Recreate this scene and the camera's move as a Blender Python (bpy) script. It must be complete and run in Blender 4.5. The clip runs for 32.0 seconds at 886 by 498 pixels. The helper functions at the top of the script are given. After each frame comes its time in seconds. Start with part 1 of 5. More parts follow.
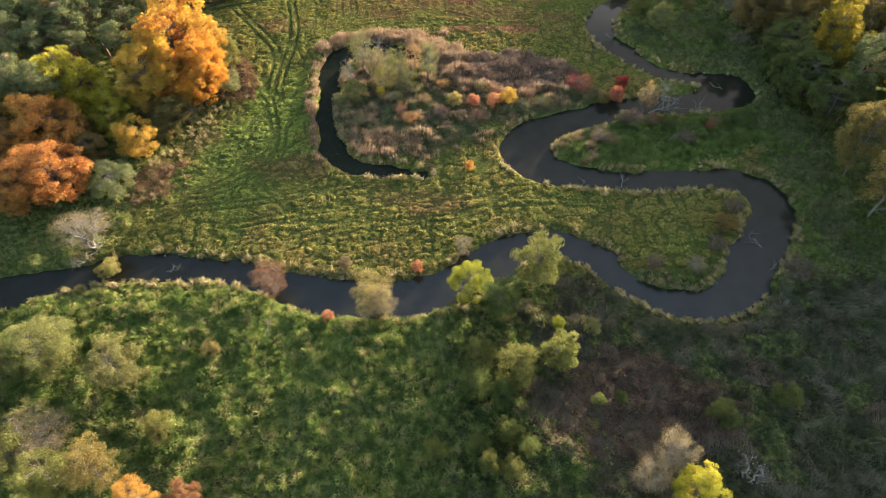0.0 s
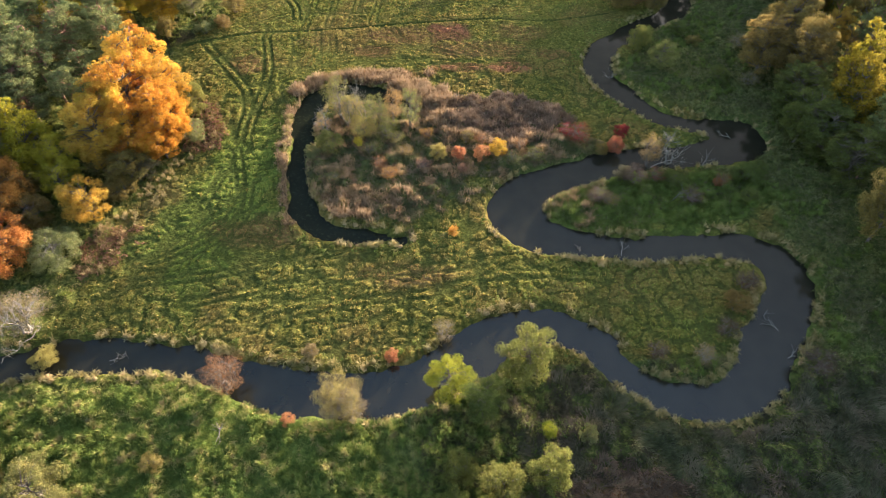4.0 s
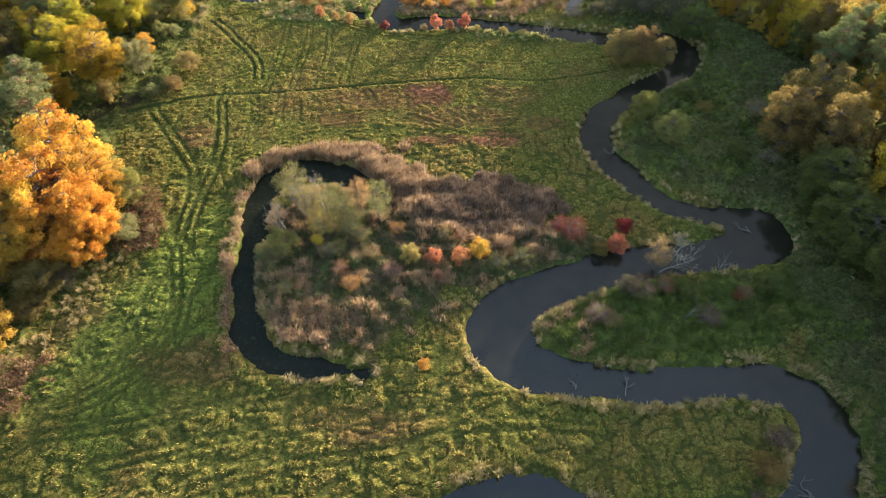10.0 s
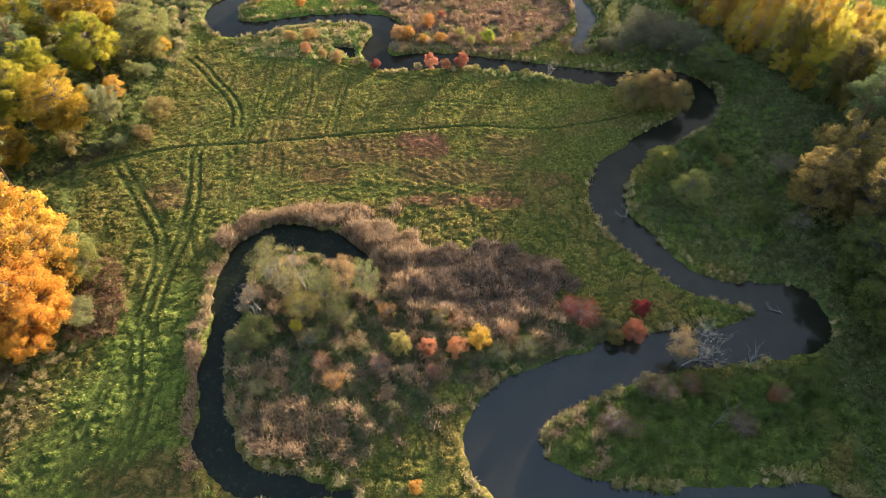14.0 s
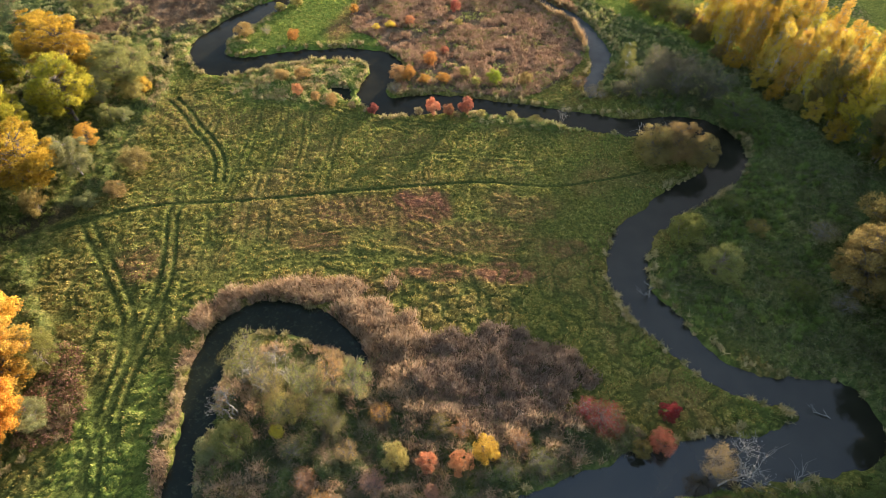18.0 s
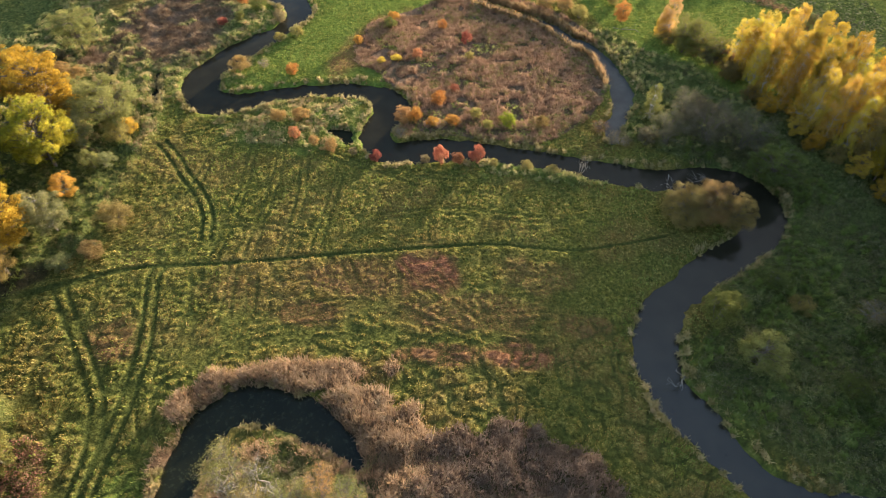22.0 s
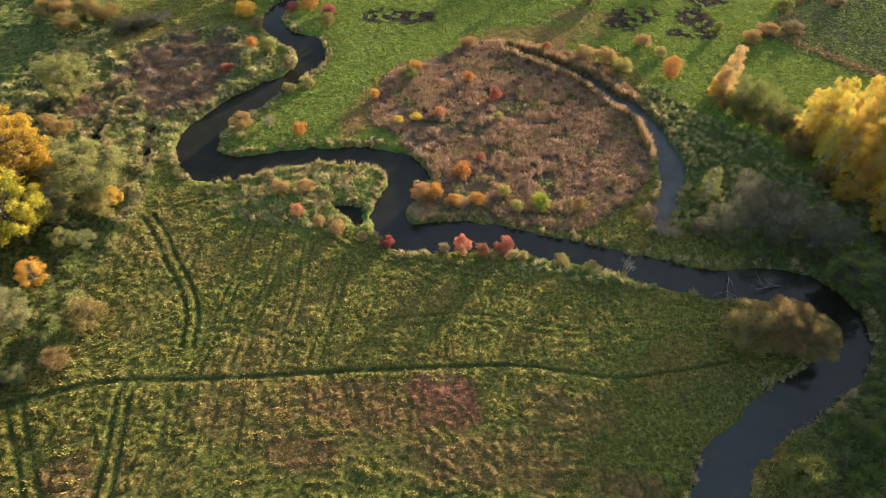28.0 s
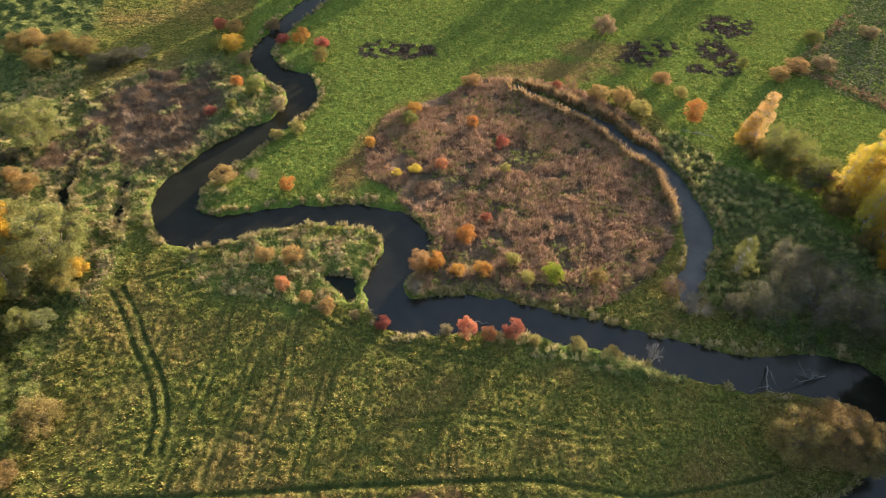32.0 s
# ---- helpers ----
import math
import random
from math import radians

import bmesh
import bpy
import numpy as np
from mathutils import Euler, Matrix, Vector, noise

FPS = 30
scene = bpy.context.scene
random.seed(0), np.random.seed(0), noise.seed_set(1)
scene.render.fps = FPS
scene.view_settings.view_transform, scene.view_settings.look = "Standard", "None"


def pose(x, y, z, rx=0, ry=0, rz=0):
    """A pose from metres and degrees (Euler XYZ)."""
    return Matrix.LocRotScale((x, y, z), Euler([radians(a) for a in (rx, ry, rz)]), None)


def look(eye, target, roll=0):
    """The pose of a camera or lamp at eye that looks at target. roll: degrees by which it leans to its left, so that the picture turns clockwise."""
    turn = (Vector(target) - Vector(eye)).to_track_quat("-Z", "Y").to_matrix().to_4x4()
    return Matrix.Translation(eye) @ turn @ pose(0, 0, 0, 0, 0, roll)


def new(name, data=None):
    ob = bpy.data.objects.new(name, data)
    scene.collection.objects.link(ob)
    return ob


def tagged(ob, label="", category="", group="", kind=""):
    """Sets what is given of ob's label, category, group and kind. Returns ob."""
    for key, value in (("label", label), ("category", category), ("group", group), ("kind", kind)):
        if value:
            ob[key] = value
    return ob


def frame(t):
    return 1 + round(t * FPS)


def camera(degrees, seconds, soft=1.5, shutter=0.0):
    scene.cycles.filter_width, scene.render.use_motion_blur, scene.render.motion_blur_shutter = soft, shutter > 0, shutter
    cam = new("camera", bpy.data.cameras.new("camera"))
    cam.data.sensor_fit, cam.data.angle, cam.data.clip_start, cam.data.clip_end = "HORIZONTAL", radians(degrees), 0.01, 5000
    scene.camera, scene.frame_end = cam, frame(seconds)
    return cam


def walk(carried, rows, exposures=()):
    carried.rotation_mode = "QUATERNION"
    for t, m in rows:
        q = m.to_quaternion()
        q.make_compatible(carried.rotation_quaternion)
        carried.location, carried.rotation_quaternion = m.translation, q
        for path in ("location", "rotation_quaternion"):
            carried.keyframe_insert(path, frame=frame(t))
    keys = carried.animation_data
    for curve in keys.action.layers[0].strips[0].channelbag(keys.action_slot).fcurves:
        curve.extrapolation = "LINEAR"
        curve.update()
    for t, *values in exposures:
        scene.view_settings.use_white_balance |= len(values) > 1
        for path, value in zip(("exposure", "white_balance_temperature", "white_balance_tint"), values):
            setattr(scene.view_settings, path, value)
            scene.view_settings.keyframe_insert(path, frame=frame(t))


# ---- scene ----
cam = camera(74.5, 32.0, soft=0.5)
METRES, EYE, TILT, LEAN, TURN = 140.0, 82.0, -50.34, 0.26, 0.0
ROWS = [
    (0.0, 0.0, 0.0, 0.0, 0.0, 0.0, -0.0),
    (0.5, 0.0023, 0.0098, 0.0116, -0.0, 0.03, 0.01),
    (1.0, 0.0054, 0.0202, 0.023, 0.04, 0.09, 0.02),
    (1.5, 0.0075, 0.0299, 0.0349, -0.03, 0.11, 0.04),
    (2.0, 0.0111, 0.0399, 0.0467, -0.01, 0.13, 0.07),
    (2.5, 0.014, 0.0502, 0.0588, -0.05, 0.16, 0.04),
    (3.0, 0.0179, 0.0606, 0.0706, -0.03, 0.23, 0.05),
    (3.5, 0.0213, 0.0711, 0.0825, -0.04, 0.25, 0.05),
    (5.5, 0.0351, 0.1114, 0.1311, -0.07, 0.33, 0.04),
    (6.0, 0.0382, 0.1215, 0.1429, -0.12, 0.37, 0.05),
    (6.5, 0.0421, 0.1321, 0.1552, -0.07, 0.36, 0.05),
    (7.0, 0.0455, 0.1428, 0.1674, -0.06, 0.39, 0.07),
    (7.5, 0.0488, 0.1532, 0.1798, -0.07, 0.41, 0.09),
    (8.0, 0.0511, 0.1638, 0.1919, -0.11, 0.47, 0.08),
    (8.5, 0.0532, 0.1745, 0.2045, -0.14, 0.48, 0.08),
    (9.0, 0.0554, 0.1856, 0.2169, -0.14, 0.53, 0.09),
    (9.5, 0.0569, 0.1966, 0.2297, -0.17, 0.53, 0.09),
    (10.0, 0.0578, 0.2074, 0.2418, -0.19, 0.56, 0.11),
    (10.5, 0.0585, 0.2183, 0.2542, -0.2, 0.59, 0.11),
    (11.0, 0.0593, 0.2287, 0.266, -0.22, 0.64, 0.14),
    (11.5, 0.0601, 0.2393, 0.2785, -0.21, 0.67, 0.15),
    (12.0, 0.0608, 0.2497, 0.291, -0.23, 0.68, 0.17),
    (12.5, 0.0613, 0.2605, 0.3035, -0.24, 0.7, 0.16),
    (13.0, 0.0619, 0.2713, 0.316, -0.25, 0.72, 0.15),
    (13.5, 0.0617, 0.2813, 0.3283, -0.35, 0.73, 0.16),
    (14.0, 0.0628, 0.2921, 0.3409, -0.33, 0.72, 0.17),
    (14.5, 0.063, 0.3028, 0.3534, -0.36, 0.73, 0.16),
    (16.5, 0.0621, 0.3437, 0.4029, -0.41, 0.81, -0.04),
    (17.0, 0.062, 0.3537, 0.4146, -0.37, 0.86, -0.11),
    (17.5, 0.062, 0.3634, 0.4262, -0.32, 0.89, -0.16),
    (18.0, 0.0616, 0.373, 0.4384, -0.28, 0.87, -0.25),
    (18.5, 0.0619, 0.3831, 0.4498, -0.17, 0.88, -0.32),
    (19.0, 0.0615, 0.3924, 0.4616, -0.13, 0.87, -0.42),
    (19.5, 0.0615, 0.4018, 0.4729, -0.05, 0.9, -0.51),
    (20.0, 0.0615, 0.4111, 0.4844, 0.05, 0.89, -0.61),
    (20.5, 0.0612, 0.4203, 0.4957, 0.12, 0.89, -0.71),
    (21.0, 0.0608, 0.4299, 0.5063, 0.21, 0.93, -0.8),
    (21.5, 0.0606, 0.4392, 0.517, 0.3, 0.96, -0.89),
    (22.0, 0.0604, 0.4484, 0.5282, 0.38, 0.95, -0.99),
    (22.5, 0.0602, 0.4579, 0.5393, 0.47, 0.97, -1.07),
    (23.0, 0.0597, 0.4674, 0.5508, 0.55, 0.97, -1.17),
    (23.5, 0.0592, 0.4768, 0.562, 0.64, 0.98, -1.28),
    (24.0, 0.0588, 0.4863, 0.5735, 0.77, 0.96, -1.42),
    (24.5, 0.0581, 0.4957, 0.5844, 0.98, 0.97, -1.64),
    (25.0, 0.0572, 0.5047, 0.5954, 1.22, 0.99, -1.92),
    (25.5, 0.0562, 0.514, 0.6068, 1.46, 0.98, -2.2),
    (27.5, 0.0526, 0.5506, 0.652, 2.07, 0.93, -2.91),
    (28.0, 0.0517, 0.5603, 0.6629, 2.08, 0.94, -2.9),
    (28.5, 0.0508, 0.5693, 0.6736, 2.09, 0.94, -2.89),
    (29.0, 0.0498, 0.5793, 0.6857, 2.11, 0.92, -2.88),
    (29.5, 0.0487, 0.5893, 0.6975, 2.13, 0.92, -2.87),
    (30.0, 0.0474, 0.5993, 0.7099, 2.15, 0.9, -2.88),
    (30.5, 0.0465, 0.6096, 0.7219, 2.18, 0.92, -2.87),
    (31.0, 0.0457, 0.6198, 0.7344, 2.2, 0.9, -2.88),
    (31.5, 0.0447, 0.6303, 0.7469, 2.2, 0.91, -2.89),
    (32.0, 0.0436, 0.641, 0.7592, 2.24, 0.93, -2.89),
]
walk(cam, [(t, pose(0, 0, EYE, TILT, LEAN, TURN) @ pose(METRES * x, METRES * y, METRES * z, 90 + pitch, roll, yaw)) for t, x, y, z, yaw, pitch, roll in ROWS],
     [(0.0, 2.60, 5800, 14), (20.0, 2.37, 5850, 14), (32.0, 2.16, 5850, 14)])

# ---- light: a low autumn sun ahead and to the right, under a clear sky ----
SUN_AZIMUTH, SUN_HEIGHT = 35.0, 7.7
world = bpy.data.worlds.new("sky")
scene.world = world
world.use_nodes = True
wn = world.node_tree.nodes
sky = wn.new("ShaderNodeTexSky")
sky.sky_type, sky.sun_disc = "NISHITA", False
sky.air_density, sky.dust_density, sky.ozone_density = 1.0, 2.2, 0.7
sky.sun_elevation, sky.sun_rotation = radians(SUN_HEIGHT), radians(SUN_AZIMUTH)
wn["Background"].inputs[1].default_value = 0.145
world.node_tree.links.new(sky.outputs[0], wn["Background"].inputs[0])
sun_dir = Vector((math.sin(radians(SUN_AZIMUTH)) * math.cos(radians(SUN_HEIGHT)),
                  math.cos(radians(SUN_AZIMUTH)) * math.cos(radians(SUN_HEIGHT)), math.sin(radians(SUN_HEIGHT))))
sun = new("sun", bpy.data.lights.new("sun", "SUN"))
sun.data.energy, sun.data.angle, sun.data.color = 5.0, radians(0.6), (1.0, 0.84, 0.62)
sun.matrix_world = look(sun_dir * 300, (0, 0, 0))


# ---- materials ----
def shader(name):
    m = bpy.data.materials.new(name)
    m.use_nodes = True
    t = m.node_tree
    return m, t, t.nodes["Principled BSDF"]


def node(t, kind, **values):
    n = t.nodes.new(kind)
    for k, v in values.items():
        n.inputs[k].default_value = v
    return n


def ramp(t, fac, stops):
    r = t.nodes.new("ShaderNodeValToRGB")
    els = r.color_ramp.elements
    while len(els) < len(stops):
        els.new(0.5)
    for e, (p, c) in zip(els, stops):
        e.position, e.color = p, (*c, 1)
    t.links.new(fac, r.inputs[0])
    return r.outputs[0]


def mix(t, fac, a, b):
    n = t.nodes.new("ShaderNodeMix")
    n.data_type = "RGBA"
    if isinstance(fac, float):
        n.inputs[0].default_value = fac
    else:
        t.links.new(fac, n.inputs[0])
    for s, v in ((6, a), (7, b)):
        if isinstance(v, tuple):
            n.inputs[s].default_value = (*v, 1)
        else:
            t.links.new(v, n.inputs[s])
    return n.outputs[2]


def foliage(name, tones, glow=0.48, rough=0.65, drifts=0.5, drifted=0.5, patch=()):
    """Leaves: tones picked leaf by leaf and plant by plant; part of the light goes through them."""
    m, t, p = shader(name)
    geo = t.nodes.new("ShaderNodeNewGeometry")
    pick = geo.outputs["Random Per Island"]
    n = len(tones)
    drift = node(t, "ShaderNodeTexNoise", Scale=drifts, Detail=2.0)
    t.links.new(geo.outputs["Position"], drift.inputs["Vector"])
    wide = node(t, "ShaderNodeMapRange", **{"From Min": 0.32, "From Max": 0.68})
    t.links.new(drift.outputs[0], wide.inputs[0])
    both = node(t, "ShaderNodeMix")
    both.inputs[0].default_value = drifted
    t.links.new(pick, both.inputs[2])
    t.links.new(wide.outputs[0], both.inputs[3])
    col = ramp(t, both.outputs[0], [(i / max(1, n - 1), c) for i, c in enumerate(tones)])
    if patch:
        wide_patch = node(t, "ShaderNodeTexNoise", Scale=0.075, Detail=4.0, Roughness=0.6)
        t.links.new(geo.outputs["Position"], wide_patch.inputs["Vector"])
        other = ramp(t, both.outputs[0], [(i / (len(patch) - 1), c) for i, c in enumerate(patch)])
        col = mix(t, ramp(t, wide_patch.outputs[0], [(0.42, (0, 0, 0)), (0.60, (.75, .75, .75))]), col, other)
    info = t.nodes.new("ShaderNodeObjectInfo")
    hsv = node(t, "ShaderNodeHueSaturation")
    shift = node(t, "ShaderNodeMapRange", **{"To Min": 0.488, "To Max": 0.512})
    light = node(t, "ShaderNodeMapRange", **{"To Min": 0.8, "To Max": 1.15})
    t.links.new(info.outputs["Random"], shift.inputs[0])
    spots = node(t, "ShaderNodeTexNoise", Scale=0.45, Detail=3.0)
    t.links.new(geo.outputs["Position"], spots.inputs["Vector"])
    t.links.new(spots.outputs[0], light.inputs[0])
    t.links.new(shift.outputs[0], hsv.inputs["Hue"])
    t.links.new(light.outputs[0], hsv.inputs["Value"])
    t.links.new(col, hsv.inputs["Color"])
    t.links.new(hsv.outputs[0], p.inputs["Base Color"])
    p.inputs["Roughness"].default_value = rough
    p.inputs["Specular IOR Level"].default_value = 0.0
    tr = t.nodes.new("ShaderNodeBsdfTranslucent")
    t.links.new(hsv.outputs[0], tr.inputs[0])
    ms = t.nodes.new("ShaderNodeMixShader")
    ms.inputs[0].default_value = glow
    t.links.new(p.outputs[0], ms.inputs[1])
    t.links.new(tr.outputs[0], ms.inputs[2])
    t.links.new(ms.outputs[0], t.nodes["Material Output"].inputs[0])
    return m


LEAF = {
    "olive": foliage("leaf_olive", [(.10, .11, .025), (.17, .17, .045), (.24, .22, .06)]),
    "straw": foliage("leaf_straw", [(.18, .15, .04), (.30, .25, .075), (.38, .31, .10)]),
    "rust": foliage("leaf_rust", [(.14, .07, .03), (.24, .12, .05), (.32, .17, .08)]),
    "fawn": foliage("leaf_fawn", [(.15, .11, .055), (.23, .17, .088), (.29, .22, .115)]),
    "lime": foliage("leaf_lime", [(.13, .15, .02), (.24, .26, .03), (.36, .34, .04)]),
    "green": foliage("leaf_green", [(.06, .075, .022), (.11, .13, .036), (.18, .195, .05)]),
    "gold": foliage("leaf_gold", [(.34, .20, .035), (.47, .30, .045), (.55, .395, .07)]),
    "yellow": foliage("leaf_yellow", [(.42, .31, .04), (.54, .42, .055), (.60, .50, .08)]),
    "orange": foliage("leaf_orange", [(.40, .16, .025), (.54, .26, .035), (.60, .36, .055)]),
    "copper": foliage("leaf_copper", [(.30, .13, .035), (.43, .21, .05), (.50, .30, .07)]),
    "mustard": foliage("leaf_mustard", [(.12, .10, .015), (.24, .19, .02), (.36, .26, .03)]),
    "ochre": foliage("leaf_ochre", [(.14, .105, .035), (.21, .155, .05), (.28, .20, .065)]),
    "silver": foliage("leaf_silver", [(.125, .13, .05), (.20, .20, .078), (.28, .27, .115)]),
    "tan": foliage("leaf_tan", [(.24, .14, .05), (.34, .21, .08), (.42, .29, .11)]),
    "rose": foliage("leaf_rose", [(.26, .13, .08), (.36, .20, .12), (.40, .26, .16)]),
    "coral": foliage("leaf_coral", [(.28, .10, .05), (.42, .17, .085), (.48, .26, .12)]),
    "red": foliage("leaf_red", [(.19, .06, .042), (.31, .10, .065), (.39, .17, .095)]),
    "crimson": foliage("leaf_crimson", [(.14, .025, .025), (.22, .04, .035), (.28, .07, .05)]),
    "plum": foliage("leaf_plum", [(.06, .04, .03), (.10, .065, .045), (.14, .09, .06)]),
    "umber": foliage("leaf_umber", [(.068, .064, .038), (.112, .103, .06), (.158, .143, .082)]),
    "peach": foliage("leaf_peach", [(.42, .24, .09), (.52, .32, .13), (.55, .38, .18)]),
    "dun": foliage("leaf_dun", [(.15, .11, .04), (.235, .17, .062), (.31, .225, .09)]),
    "sage": foliage("leaf_sage", [(.12, .125, .035), (.195, .19, .06), (.275, .255, .09)]),
    "flame": foliage("leaf_flame", [(.30, .11, .035), (.46, .19, .035), (.55, .29, .04), (.58, .38, .05), (.60, .45, .075)], drifts=0.14, drifted=0.68),
    "amber": foliage("leaf_amber", [(.16, .11, .02), (.30, .19, .024), (.44, .28, .03), (.50, .37, .05)], drifts=0.16, drifted=0.6),
    "citron": foliage("leaf_citron", [(.13, .13, .018), (.25, .23, .024), (.41, .345, .035), (.54, .43, .05)], drifts=0.16, drifted=0.6),
    "grey": foliage("leaf_grey", [(.2, .18, .15), (.28, .25, .21)]),
    "pine": foliage("needle_pine", [(.085, .10, .042), (.15, .165, .065), (.24, .245, .095)], glow=0.3),
}


def bark(name, a, b):
    m, t, p = shader(name)
    geo = t.nodes.new("ShaderNodeNewGeometry")
    n = node(t, "ShaderNodeTexNoise", Scale=3.0, Detail=6.0)
    t.links.new(geo.outputs["Position"], n.inputs["Vector"])
    t.links.new(ramp(t, n.outputs[0], [(0.3, a), (0.7, b)]), p.inputs["Base Color"])
    bump = node(t, "ShaderNodeBump", Strength=0.6, Distance=0.05)
    t.links.new(n.outputs[0], bump.inputs["Height"])
    t.links.new(bump.outputs[0], p.inputs["Normal"])
    p.inputs["Roughness"].default_value = 0.9
    return m


BARK = bark("bark_brown", (.06, .045, .035), (.16, .13, .10))
BARK_PALE = bark("bark_pale", (.11, .095, .078), (.21, .185, .15))
BARK_BIRCH = bark("bark_birch", (.12, .11, .10), (.44, .42, .38))
BARK_PINE = bark("bark_pine", (.12, .06, .035), (.28, .15, .09))

GRASS = foliage("grass_meadow", [(.075, .07, .016), (.155, .135, .03), (.27, .215, .052), (.44, .35, .12)], glow=0.35, drifts=2.4, drifted=0.35,
                patch=[(.095, .058, .019), (.20, .13, .036), (.32, .215, .065), (.47, .35, .13)])
# greener and darker than the meadow, partly to paint in the eastern wood's shade
GRASS_SHADE_GREEN = foliage("grass_shade_green", [(.042, .055, .016), (.085, .10, .025), (.14, .145, .038), (.25, .22, .07)], glow=0.35, drifts=2.4, drifted=0.35,
                      patch=[(.06, .056, .016), (.11, .105, .026), (.17, .155, .045), (.27, .235, .08)])
GRASS_LUSH = foliage("grass_lush", [(.07, .095, .017), (.14, .175, .03), (.225, .24, .048), (.35, .33, .09)], glow=0.35, drifts=0.6, drifted=0.45,
                     patch=[(.075, .088, .018), (.15, .148, .03), (.24, .215, .055), (.36, .30, .10)])
SEDGE = foliage("sedge_straw", [(.14, .14, .05), (.28, .22, .09), (.45, .335, .165), (.58, .43, .23)], glow=0.58, drifts=0.7, drifted=0.6)
DRY = foliage("grass_withered", [(.12, .062, .03), (.20, .105, .05), (.28, .16, .08)], glow=0.3, drifts=0.8, drifted=0.7)
EARTH = foliage("turned_soil", [(.03, .024, .018), (.055, .042, .03), (.09, .07, .05)], glow=0.0, rough=0.9)
HERB_ISLE = foliage("herb_isle", [(.06, .07, .03), (.11, .115, .05), (.19, .14, .08), (.28, .19, .12)], glow=0.35, drifts=0.35, drifted=0.7)
FRINGE = foliage("reed_fringe", [(.18, .12, .05), (.29, .19, .09), (.37, .25, .125)], glow=0.4)
REED = foliage("reed_brown", [(.15, .095, .055), (.25, .155, .095), (.35, .225, .14), (.44, .31, .19)], glow=0.4, drifts=0.4, drifted=0.55)
# purplish reed browns, darkened in part for the shadow lying on this bed
REED_DARK_SHADED = foliage("reed_dark_shaded", [(.085, .056, .038), (.145, .095, .066), (.205, .137, .098), (.27, .19, .14)], glow=0.3, drifts=0.6)
REED_MIXED = foliage("reed_mixed", [(.12, .12, .045), (.22, .14, .075), (.33, .20, .115), (.41, .265, .15), (.27, .18, .08), (.15, .15, .05)], glow=0.42, drifts=0.35, drifted=0.65)
REED_FLAT = foliage("reed_flat", [(.07, .047, .028), (.14, .095, .052), (.235, .165, .092), (.35, .26, .15)], glow=0.3, drifts=0.5, drifted=0.6)
HERB = foliage("herb_green", [(.055, .075, .02), (.10, .135, .03), (.175, .20, .045), (.29, .26, .085), (.22, .15, .075)], glow=0.4, drifts=0.6, drifted=0.75)
HERB_DULL = foliage("herb_dull", [(.045, .054, .018), (.10, .122, .032), (.17, .185, .052), (.245, .23, .09), (.33, .28, .15)], glow=0.35, drifts=0.8, drifted=0.5,
                    patch=[(.05, .044, .024), (.10, .088, .045), (.16, .14, .075), (.23, .20, .12)])
# dead-stalk browns, darkened further to put the thicket's shade into the colour
HERB_DEAD_SHADED = foliage("herb_dead_shaded", [(.022, .025, .013), (.048, .048, .025), (.082, .07, .042), (.15, .11, .078)], glow=0.35, drifted=0.6)
HERB_SOFT = foliage("herb_soft", [(.095, .125, .035), (.19, .22, .06), (.31, .305, .10), (.46, .375, .16), (.56, .41, .21)], glow=0.48, drifts=0.6, drifted=0.65)


HERB_POINT = foliage("herb_point", [(.048, .068, .018), (.10, .138, .03), (.155, .20, .045), (.24, .26, .085)], glow=0.4, drifts=0.5, drifted=0.6)
BRACKEN = foliage("bracken_brown", [(.07, .04, .025), (.14, .075, .045), (.22, .125, .075), (.31, .20, .11)], glow=0.35, drifts=0.6, drifted=0.5)
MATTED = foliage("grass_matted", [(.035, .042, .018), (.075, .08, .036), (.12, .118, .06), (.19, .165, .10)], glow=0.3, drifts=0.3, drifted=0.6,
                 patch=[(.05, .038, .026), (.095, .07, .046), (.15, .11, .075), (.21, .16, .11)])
BRUSH = foliage("brush_dull", [(.045, .042, .022), (.085, .08, .04), (.14, .125, .065), (.17, .18, .05), (.27, .24, .10)], glow=0.4, drifts=0.3, drifted=0.65)
FLATTENED = foliage("grass_flattened", [(.055, .04, .026), (.11, .075, .048), (.17, .12, .08), (.10, .105, .045)], glow=0.3, drifts=0.35, drifted=0.6)


